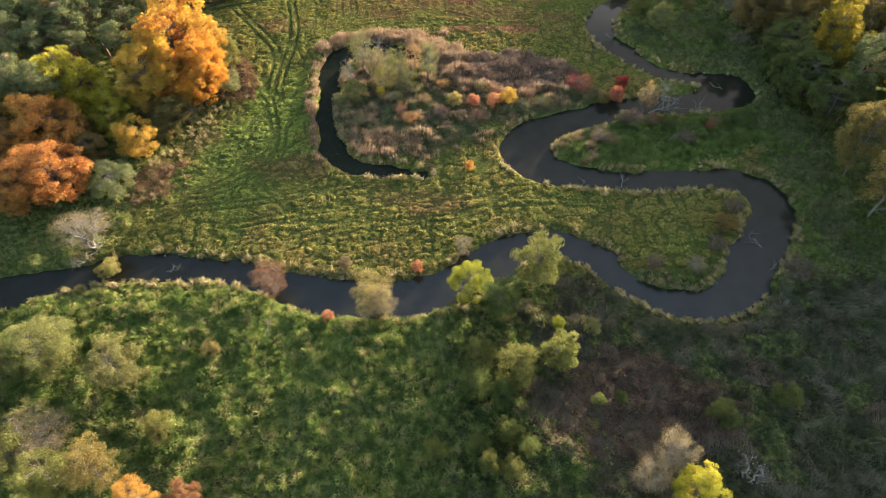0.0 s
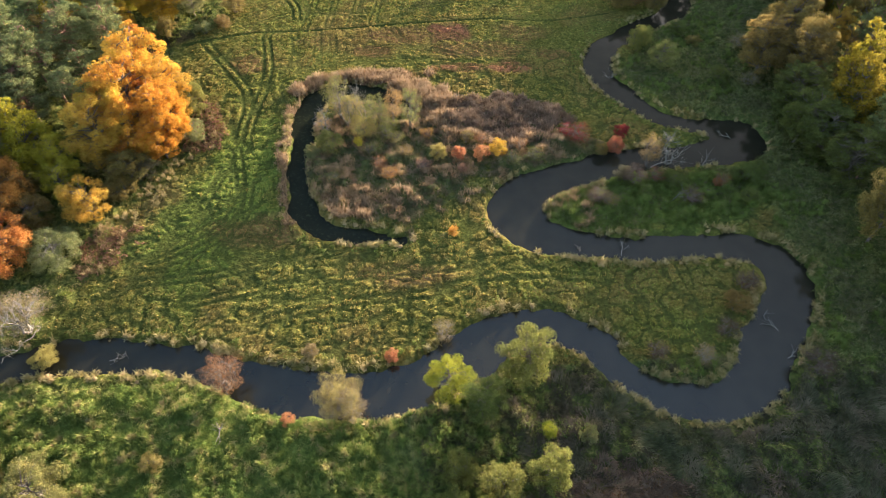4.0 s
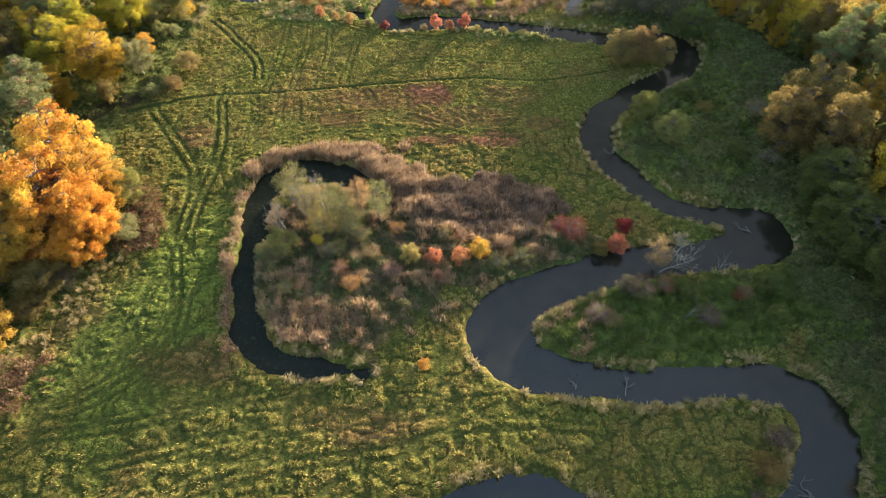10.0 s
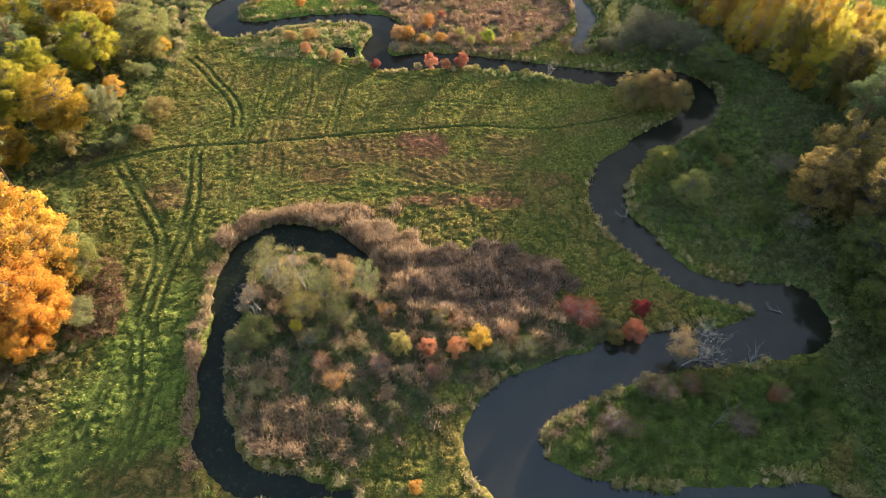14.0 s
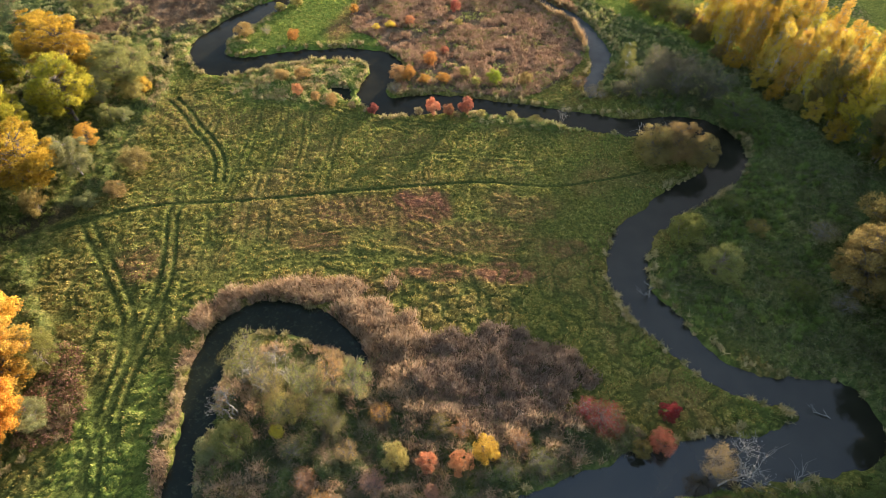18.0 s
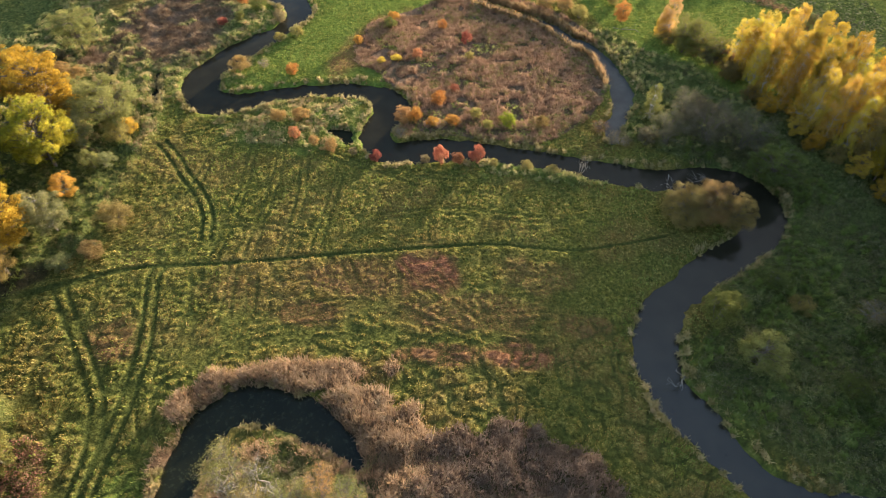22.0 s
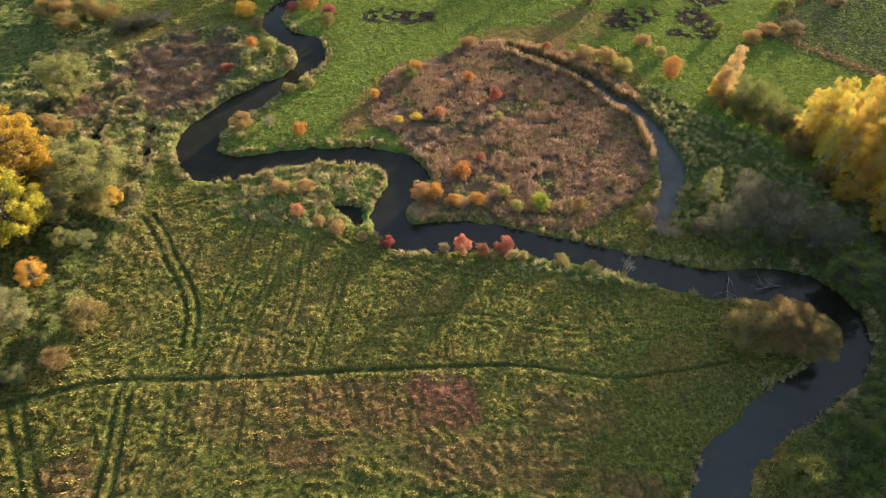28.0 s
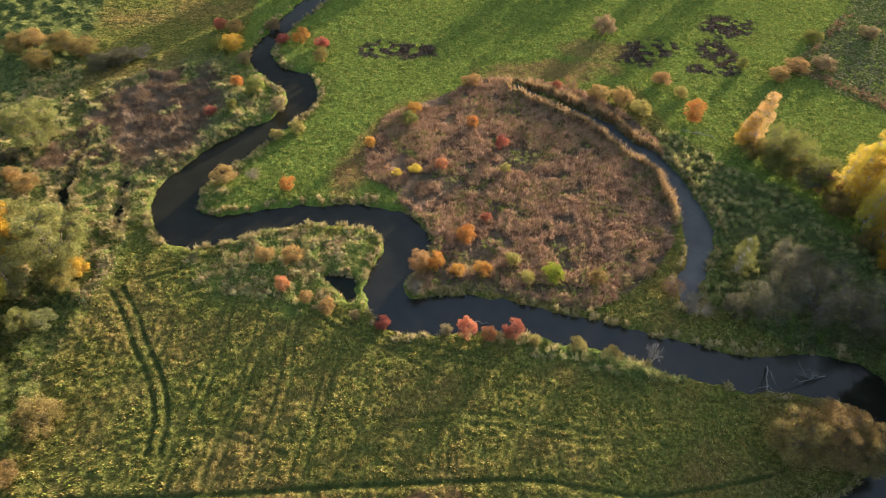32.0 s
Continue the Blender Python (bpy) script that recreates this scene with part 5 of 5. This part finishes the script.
def domes(name, x, y, width, tall, material, label, category, seed, lumpy=False):
    """Low uneven grass humps; lumpy ones have a jagged shoulder between foot and top."""
    rng = np.random.RandomState(seed)
    n = len(x)
    base = height_at(x, y) - 0.06
    k = 7 if lumpy else 6
    grow = rng.uniform(0.5, 1.2, (n, 1))
    ang = rng.uniform(0, 6.28, n)[:, None] + np.arange(k)[None] * 2 * math.pi / k + rng.uniform(-0.3, 0.3, (n, k))
    r = width * grow * rng.uniform(0.7, 1.3, (n, k))
    rows = [np.stack([x[:, None] + r * np.cos(ang), y[:, None] + r * np.sin(ang), np.repeat(base[:, None], k, 1)], 2)]
    if lumpy:
        r = width * grow * rng.uniform(0.35, 0.85, (n, k))
        rows.append(np.stack([x[:, None] + r * np.cos(ang + 0.4), y[:, None] + r * np.sin(ang + 0.4), base[:, None] + tall * grow * rng.uniform(0.3, 0.95, (n, k))], 2))
    rows.append(np.stack([x + rng.normal(size=n) * width * 0.25, y + rng.normal(size=n) * width * 0.25, base + tall * grow[:, 0] * rng.uniform(0.6, 1.1, n)], 1)[:, None])
    at, step = np.arange(n)[:, None] * (len(rows) * k - k + 1), (len(rows) - 2) * k
    faces = [at + [step + i, step + (i + 1) % k, step + k] for i in range(k)]
    for i in range(k if lumpy else 0):
        j = (i + 1) % k
        faces += [at + [i, j, k + i], at + [j, k + j, k + i]]
    mesh = bpy.data.meshes.new(name)
    fill(mesh, np.concatenate(rows, 1).reshape(-1, 3), np.concatenate(faces, 0))
    mesh.materials.append(material)
    return tagged(new(name, mesh), label, category, kind="stuff")


def strewn(lo, hi, step, seed):
    """Places about one step apart all over, none of them in line."""
    rng = np.random.RandomState(seed)
    X, Y = np.meshgrid(np.arange(lo[0], hi[0], step), np.arange(lo[1], hi[1], step))
    X[1::2] += step / 2
    return (X + rng.uniform(-0.42, 0.42, X.shape) * step).ravel(), (Y + rng.uniform(-0.42, 0.42, Y.shape) * step).ravel()


def sow(lo, hi, count, seed):
    rng = np.random.RandomState(seed)
    return rng.uniform(lo[0], hi[0], count), rng.uniform(lo[1], hi[1], count)


# mown meadow: crowded low tussocks with dark gaps between them
x, y = strewn((-62, 62), (72, 214), 0.45, 21)
d, ro = distance(x, y, water_all), rough_at(x, y)
rg, fi, da, fa = reeds_at(x, y)
tr, ft = distance(x, y, TRACKS), distance(x, y, FAINT)
dr = dry_at(x, y) - 0.15 - 0.6 * np.random.RandomState(9).rand(len(x))
ok = (d > 0.7) & (ro < 0.4) & ~(rg | fi | da | fa) & (tr > 0.3) & (ft > 0.12 + 0.2 * ((y < 116) & (x < -28))) & (dr < 0) & (crack(x, y) > 0.13 - 0.05 * soft(140, 165, y))
dice = np.random.RandomState(10).rand(len(x))
lusher = np.maximum.reduce([0.9 * blob(x, y, -39, 99, 9, 26, -6), 0.6 * blob(x, y, -46, 168, 7, 16), 0.8 * blob(x, y, 40, 92, 20, 6), 0.5 * blob(x, y, 44, 140, 8, 26, 15), 0.45 * soft(164, 178, y), 0.65 * blob(x, y, 38, 74, 22, 9), 0.55 * blob(x, y, -41, 142, 13, 26)]) > dice
# greener patches; the eastern ones also stand in for shade by their darker colour
greener = ~lusher & (np.maximum.reduce([blob(x, y, 30, 158, 19, 17), 0.95 * blob(x, y, 36, 146, 11, 26, 8), 0.8 * blob(x, y, -36, 96, 17, 22)]) > dice)
high = wrinkle(x, y) > 0.26
for name, kind, material, tone, seed in (("meadow", ok & ~greener & ~lusher, GRASS, "olive-yellow", 30), ("damp_meadow", ok & greener, GRASS_SHADE_GREEN, "shade-darkened olive-green", 31), ("lush_meadow", ok & lusher, GRASS_LUSH, "bright green", 57)):
    some = kind & high
    blades(name + "_grass", x[some], y[some], 4, 0.34, 0.16, 0.95, 0.15, material, "tufted " + tone + " meadow grass", "grass", seed + 30, short=True, flow=0.8)
ok = (d > 0.7) & (ro < 0.4) & ~(rg | fi | da | fa) & (tr > 0.3) & (dr >= 0)
blades("withered_grass", x[ok], y[ok], 4, 0.26, 0.09, 1.1, 0.2, DRY, "withered reddish-brown grass in patches", "grass", 50, short=True)
x, y = sow((-60, 205), (128, 318), 58000, 22)
d, ro = distance(x, y, water_all), rough_at(x, y)
rg, fi, da, fa = reeds_at(x, y)
ok = (d > 0.7) & (ro < 0.4) & ~fa & (earth_at(x, y) < 0.35) & (dry_at(x, y) < 0.2 + 0.7 * np.random.RandomState(12).rand(len(x)))
blades("pasture_grass", x[ok], y[ok], 3, 0.36, 0.19, 0.95, 0.22, GRASS_LUSH, "short bright green pasture grass", "grass", 32, short=True)

ea = earth_at(x, y)
fw = fallow_at(x, y)
ok = (ea >= 0.5) & (fw < 0.3)
domes("molehills", x[ok], y[ok], 0.42, 0.26, EARTH, "dark heaps of turned soil in the pasture", "soil", 51)
ok = fw >= 0.3
hx, hy = strewn((78, 248), (128, 300), 1.1, 65)
he = np.minimum(np.abs(((hx - 82.3) * 18.2 + (hy - 271.5) * 20.1) / 27.1 - 2.2), np.abs(((hx - 82.3) * 21.6 - (hy - 271.5) * 17.8) / 28.0 - 1.5) + 1.2)
he = he + 1.1 * vnoise(hx, hy, 4, 75)
hk = (he < 2.0) & (fallow_at(hx, hy) > 0.2) & (hx < 124)
clumps("field_hedge", hx[hk], hy[hk], 30, 0.8, 1.5, 0.14, BRACKEN, "low brown hedge of withered herbs round the fallow", "undergrowth", 65)
domes("stubble", x[ok], y[ok], 0.45, 0.3, HERB_DULL, "dull brown weeds on the fallow strip", "undergrowth", 52)

# reeds
x, y = sow((-36, 84), (40, 148), 52000, 23)
d = distance(x, y, water_all)
rg, fi, da, fa = reeds_at(x, y)
ok = (rg | fi) & ~da & (d > -0.6)
tall = 1.4 + 0.5 * vnoise(x, y, 3.5, 31) + 0.25 * vnoise(x, y, 1.4, 44) - 0.35 * (rg & ~fi)
blades("reed_bed", x[ok], y[ok], 6, 0.85 * tall[ok], 0.055, 0.55, 0.34, REED, "dry pinkish-brown reeds round the oxbow", "reeds", 33, plume=0.75)
ok = da & (d > 0)
blades("dark_reed_bed", x[ok], y[ok], 6, tall[ok] - 0.45, 0.055, 0.6, 0.3, REED_DARK_SHADED, "dark purplish-brown standing reeds, partly darkened for shade", "reeds", 34, plume=0.75)
x, y = sow((-26, 86), (32, 130), 20000, 28)
d = distance(x, y, pond_lines[0])
rg, fi, da, fa = reeds_at(x, y)
ok = (rough_at(x, y) > 0.5) & (distance(x, y, water_all) > 0.2) & ~(rg | fi | da) & ((d < 1.8 + vnoise(x, y, 5, 6)) | (vnoise(x, y, 3.2, 27) > 0.12)) & (vnoise(x, y, 1.6, 62) > -0.35) & (x > -27.5)
blades("isle_reeds", x[ok], y[ok], 7, 0.85, 0.07, 0.8, 0.25, REED_MIXED, "withered pinkish-brown reeds and herbs on the island", "reeds", 49, plume=0.8)
x, y = sow((-22, 194), (52, 264), 60000, 24)
rg, fi, da, fa = reeds_at(x, y)
ok = fa & (vnoise(x, y, 2.4, 15) + 0.5 * vnoise(x, y, 7, 22) > -0.3)
tall = 0.7 + 0.3 * vnoise(x, y, 6, 32)
blades("great_reed_bed", x[ok], y[ok], 6, tall[ok], 0.075, 0.95, 0.25, REED_MIXED, "reddish-brown withered reeds and tall herbs", "reeds", 35, plume=0.9)
x, y = sow((-22, 194), (52, 264), 7000, 29)
rg, fi, da, fa = reeds_at(x, y)
ok = fa & ((vnoise(x, y, 5, 23) > 0.15) | (y < 206 + 4 * vnoise(x, y, 6, 24)))
clumps("reed_bed_herbs", x[ok], y[ok], 12, 0.6, 0.75, 0.15, HERB, "green and tan herbs between the reeds", "undergrowth", 47)
x, y = sow((8, 194), (54, 266), 30000, 25)
d = distance(x, y, pond_lines[1])
ok = (d > 0.0) & (d < 1.3 + 0.6 * vnoise(x, y, 5, 6)) & (np.hypot(x - 14, y - 229) < 33.2)
blades("reed_fringe", x[ok], y[ok], 6, 1.7, 0.07, 0.45, 0.25, FRINGE, "tan fringe of tall reeds", "reeds", 36, plume=0.9)

# sedge tussocks along the water and in the marsh
x, y = sow((-132, 40), (80, 318), 130000, 26)
d = distance(x, y, water_all)
ok = (d > 0.1) & (d < 1.5 + 0.8 * vnoise(x, y, 7, 16)) & (vnoise(x, y, 1.7, 17) > 0.0) & (vnoise(x, y, 7, 70) > -0.25)
some = ok & (np.arange(len(x)) % 2 == 0)
domes("sedge_mounds", x[some], y[some], 0.45, 0.5, SEDGE, "soft straw and green mounds of bank sedge", "sedge", 53, True)
blades("bank_sedge", x[ok], y[ok], 14, 0.95, 0.065, 1.35, 0.24, SEDGE, "pale straw sedge tussocks hanging over the banks", "sedge", 37)
ok = (d > 0.9) & (d < 3.0) & (vnoise(x, y, 1.9, 26) > -0.2) & (vnoise(x, y, 1.7, 17) < 0.2)
clumps("bank_tangle", x[ok], y[ok], 14, 0.5, 0.6, 0.11, HERB, "green tangled herbs on top of the banks", "undergrowth", 48)
x, y = strewn((-132, 40), (80, 318), 1.25, 59)
d = distance(x, y, water_all)
ok = (d > -0.15) & (d < 0.9 + 0.7 * vnoise(x, y, 6, 65)) & (vnoise(x, y, 5.5, 66) > -0.02 - 0.35 * (y > 192))
blades("bank_mops", x[ok], y[ok], 64, 1.15, 0.07, 1.5, 0.13, SEDGE, "shaggy pale mops of sedge drooping over the water", "sedge", 59, lift=0.1)
x, y = strewn((10, 183), (48, 192), 1.3, 71)
ok = (blob(x, y, 27, 187.9, 18, 2.9, -9) > 0.35) & (distance(x, y, water_all) > 0.2) & (vnoise(x, y, 2.2, 88) > -0.35)
blades("strip_mops", x[ok], y[ok], 60, 0.95, 0.07, 1.45, 0.2, HERB_SOFT, "green and straw tussocks between meadow and river", "sedge", 71)
x, y = strewn((44, 196), (78, 254), 1.5, 72)
ok = (rough_at(x, y) > 0.4) & (distance(x, y, water_all) > 0.3) & (vnoise(x, y, 3.5, 89) + 0.5 * soft(14, 2, distance(x, y, pond_lines[1])) > 0.1)
blades("far_bank_mops", x[ok], y[ok], 56, 1.05, 0.075, 1.45, 0.2, HERB_SOFT, "shaggy straw and green tussocks beside the far pond", "sedge", 72)
x, y = strewn((-66, 80), (-46, 122), 1.5, 60)
ok = (np.abs(x - np.interp(y, [80, 90, 106, 116, 122], [-60, -58, -53, -48, -46])) < 2.6 + vnoise(x, y, 4, 67)) & (vnoise(x, y, 2.6, 68) > -0.1)
blades("wood_edge_mops", x[ok], y[ok], 56, 1.0, 0.07, 1.4, 0.15, SEDGE, "shaggy pale tussocks along the edge of the wood", "sedge", 60)
x, y = strewn((-64, 78), (-44, 132), 0.62, 61)
ok = ((blob(x, y, -49.4, 120.5, 3.8, 8.0, 12) > 0.35) | ((blob(x, y, -57.5, 86, 4.5, 7, -25) > 0.4) & (vnoise(x, y, 1.9, 69) > -0.1))) & (distance(x, y, TRACKS) > 0.6)
clumps("bracken", x[ok], y[ok], 26, 0.6, 1.15, 0.12, BRACKEN, "withered brown bracken heaped along the wood", "undergrowth", 61)
x, y = sow((8, 16), (110, 60), 17000, 62)
brown = blob(x, y, 27, 37, 14, 8) > 0.35
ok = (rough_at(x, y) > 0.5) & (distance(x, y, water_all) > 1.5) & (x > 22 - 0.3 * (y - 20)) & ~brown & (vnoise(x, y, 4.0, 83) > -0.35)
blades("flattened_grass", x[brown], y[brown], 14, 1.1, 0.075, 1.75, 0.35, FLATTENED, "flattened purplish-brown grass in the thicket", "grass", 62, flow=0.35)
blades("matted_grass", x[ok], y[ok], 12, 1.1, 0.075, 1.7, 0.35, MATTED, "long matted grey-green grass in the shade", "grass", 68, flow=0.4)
x, y = strewn((40, 60), (84, 200), 1.5, 66)
ok = (rough_at(x, y) > 0.5) & (distance(x, y, water_all) > 0.6) & (vnoise(x, y, 4.5, 84) + 0.5 * vnoise(x, y, 1.8, 85) > 0.05)
clumps("east_brush", x[ok], y[ok], 40, 0.85, 1.1, 0.12, BRUSH, "humps of grey-brown brush and yellowing herbs", "undergrowth", 66)
ok = (rough_at(x, y) > 0.5) & (distance(x, y, water_all) > 0.6) & (vnoise(x, y, 4.5, 84) + 0.5 * vnoise(x, y, 1.8, 85) < 0.05) & (vnoise(x, y, 2.5, 86) > -0.4)
blades("east_mops", x[ok], y[ok], 64, 1.2, 0.075, 1.45, 0.2, HERB_POINT, "shaggy fresh green grass tussocks on the eastern bank", "grass", 67, flow=0.9)
x, y = strewn((-74, 16), (10, 58), 1.9, 69)
ok = (rough_at(x, y) > 0.5) & (distance(x, y, water_all) > 1.2) & (vnoise(x, y, 4.0, 87) > -0.05)
blades("bank_long_grass", x[ok], y[ok], 60, 1.25, 0.075, 1.45, 0.22, HERB, "shaggy mops of yellowing long grass", "grass", 70, flow=1.0)
x, y = sow((-100, 192), (0, 262), 22000, 27)
d = distance(x, y, water_all)
ok = (d > 0.6) & (rough_at(x, y) > 0.5) & (vnoise(x, y, 2.2, 18) > 0.2) & (hollow_at(x, y) < 0.6)
some = ok & (np.arange(len(x)) % 2 == 0)
domes("marsh_mounds", x[some], y[some], 0.5, 0.45, HERB_SOFT, "soft straw and green mounds of marsh sedge", "sedge", 54, True)
blades("marsh_sedge", x[ok], y[ok], 11, 0.75, 0.07, 1.35, 0.25, SEDGE, "pale tussocks of withered marsh sedge", "sedge", 38)

x, y = sow((-92, 224), (-54, 264), 9000, 56)
ok = (hollow_at(x, y) > 0.4) & (distance(x, y, water_all) > 0.5) & (vnoise(x, y, 2.4, 38) > -0.3)
blades("flattened_reeds", x[ok], y[ok], 10, 0.95, 0.07, 1.6, 0.3, REED_FLAT, "flattened brown reeds in the wet hollow", "reeds", 56, short=True)

x, y = strewn((-76, 14), (24, 60), 0.95, 63)
ok = (rough_at(x, y) > 0.5) & (distance(x, y, water_all) > 0.8) & (vnoise(x, y, 2.9, 19) + 0.4 * vnoise(x, y, 1.5, 20) > 0.0)
clumps("nettle_humps", x[ok], y[ok], 34, 0.62, 1.0, 0.125, HERB, "humps of nettles and tall green herbs", "undergrowth", 63)

# herbs of the rough ground
for name, lo, hi, count, material, label, seed in (
        ("bank_herbs", (-78, 12), (20, 60), 12000, HERB, "lush tangled green herbs on the near bank", 41),
        ("shade_herbs", (0, 12), (110, 62), 9000, HERB_DEAD_SHADED, "dull shaded herbs and withered grass", 42),
        ("point_herbs", (14, 88), (72, 112), 7000, HERB_POINT, "low fresh green herbs inside the river loop", 64),
        ("east_herbs", (24, 60), (100, 246), 23000, HERB_DULL, "rough green and brown herbs on the eastern bank", 43),
        ("isle_herbs", (-26, 84), (40, 128), 12000, HERB_ISLE, "dark tangled herbs on the reed island", 44),
        ("wood_herbs", (-100, 60), (-40, 214), 9000, HERB, "undergrowth along the edge of the wood", 45),
        ("marsh_herbs", (-105, 194), (-6, 264), 11000, HERB_SOFT, "green herbs between sedge tussocks", 46)):
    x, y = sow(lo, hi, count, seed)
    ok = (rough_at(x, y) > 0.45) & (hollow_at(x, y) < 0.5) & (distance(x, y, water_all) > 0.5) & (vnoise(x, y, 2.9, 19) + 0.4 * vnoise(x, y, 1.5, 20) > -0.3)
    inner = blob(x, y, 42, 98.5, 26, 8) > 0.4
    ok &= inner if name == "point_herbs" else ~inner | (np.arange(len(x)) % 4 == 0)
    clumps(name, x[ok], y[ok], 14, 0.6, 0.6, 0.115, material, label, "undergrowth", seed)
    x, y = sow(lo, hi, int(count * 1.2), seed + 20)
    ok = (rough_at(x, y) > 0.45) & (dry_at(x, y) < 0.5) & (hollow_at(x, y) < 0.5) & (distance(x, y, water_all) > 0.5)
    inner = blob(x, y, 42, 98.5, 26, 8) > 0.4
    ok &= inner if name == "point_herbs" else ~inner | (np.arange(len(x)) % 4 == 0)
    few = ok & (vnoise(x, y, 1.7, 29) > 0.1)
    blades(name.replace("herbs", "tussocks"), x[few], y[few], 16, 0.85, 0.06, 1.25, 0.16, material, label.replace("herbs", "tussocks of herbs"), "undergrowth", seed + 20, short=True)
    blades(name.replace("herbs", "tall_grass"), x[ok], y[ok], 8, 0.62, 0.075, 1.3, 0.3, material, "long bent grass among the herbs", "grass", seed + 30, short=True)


# ---- fallen wood: each snag is a thing with its boughs ----
def snag(x, y, z, length, heading, boughs, seed, label):
    rng = np.random.RandomState(seed)
    base = new("fallen_branch")
    base.matrix_world = pose(x, y, z, 0, 0, heading)
    tv, tf = [], []
    stem = bent(rng, (0, 0, 0), (length, 0, length * 0.12), 0.05, 6, 0.04)
    tube(tv, tf, stem, 0.03 * length ** 0.7 + 0.03, 0.03, 6)
    trunk = new("trunk", as_mesh("snag_trunk", np.vstack(tv), tf))
    parts = [trunk]
    for i in range(boughs):
        bv, bf = [], []
        at = stem[rng.randint(1, 6)]
        end = at + np.array([rng.uniform(0.1, 0.5), rng.uniform(-0.4, 0.4), rng.uniform(0.05, 0.3)]) * length
        path = bent(rng, at, end, 0.05, 4, 0.08)
        tube(bv, bf, path, 0.05, 0.012, 5)
        for _ in range(3):
            tube(bv, bf, bent(rng, path[rng.randint(1, 4)], end + rng.normal(size=3) * 0.15 * length, 0, 3), 0.025, 0.008, 4)
        parts.append(new("bough", as_mesh("snag_bough", np.vstack(bv), bf)))
    for ob in parts:
        ob.parent = base
        ob.material_slots[0].link = "OBJECT"
        ob.material_slots[0].material = BARK_PALE
    return tagged(base, label, "dead branch", "fallen branches")


for row in ((58.3, 68.5, -0.7, 3.2, 120, 4, 1, "dead branch standing out of the dark river"), (57.2, 63.2, -0.7, 2.6, 30, 3, 2, "dead branch standing out of the dark river"),
            (46.0, 107.5, 0.1, 6.5, 20, 7, 3, "pale dead bough hanging over the river"), (55.5, 105.5, -0.2, 4.5, 60, 6, 4, "pale dead bough lying on the bank"),
            (66.0, 117.5, -0.7, 2.4, 160, 3, 5, "dead branch standing out of the dark river"), (46.3, 141.5, -0.4, 3.6, 215, 4, 6, "grey branch reaching over the river"),
            (35.6, 84.5, -0.7, 3.0, 80, 5, 7, "grey branch standing in the shallow river"), (28.2, 85.2, -0.7, 1.6, 100, 3, 8, "small branch standing in the river"),
            (47.5, 97.5, 0.1, 4.0, 40, 5, 9, "pale leaning dead trunk among herbs"), (52.0, 246.0, 0.15, 7.5, -35, 1, 10, "long pale fallen trunk in the pasture"),
            (-50.0, 63.4, -0.7, 2.2, 10, 4, 11, "dead branch lying in the dark river"), (-30.0, 47.0, 0.1, 4.0, 75, 4, 12, "pale bare sapling among herbs"),
            (6.0, 192.6, -0.62, 3.8, 5, 0, 13, "thin pole lying on the river"), (62.0, 186.5, -0.5, 5.0, 200, 6, 14, "bare boughs hanging over the river bend"),
            (53.5, 187.6, -0.3, 4.5, 250, 6, 15, "bare boughs hanging over the river bend"), (-62.0, 70.5, 0.1, 6.5, 250, 7, 16, "pale bare tree leaning over the bank")):
    snag(*row)
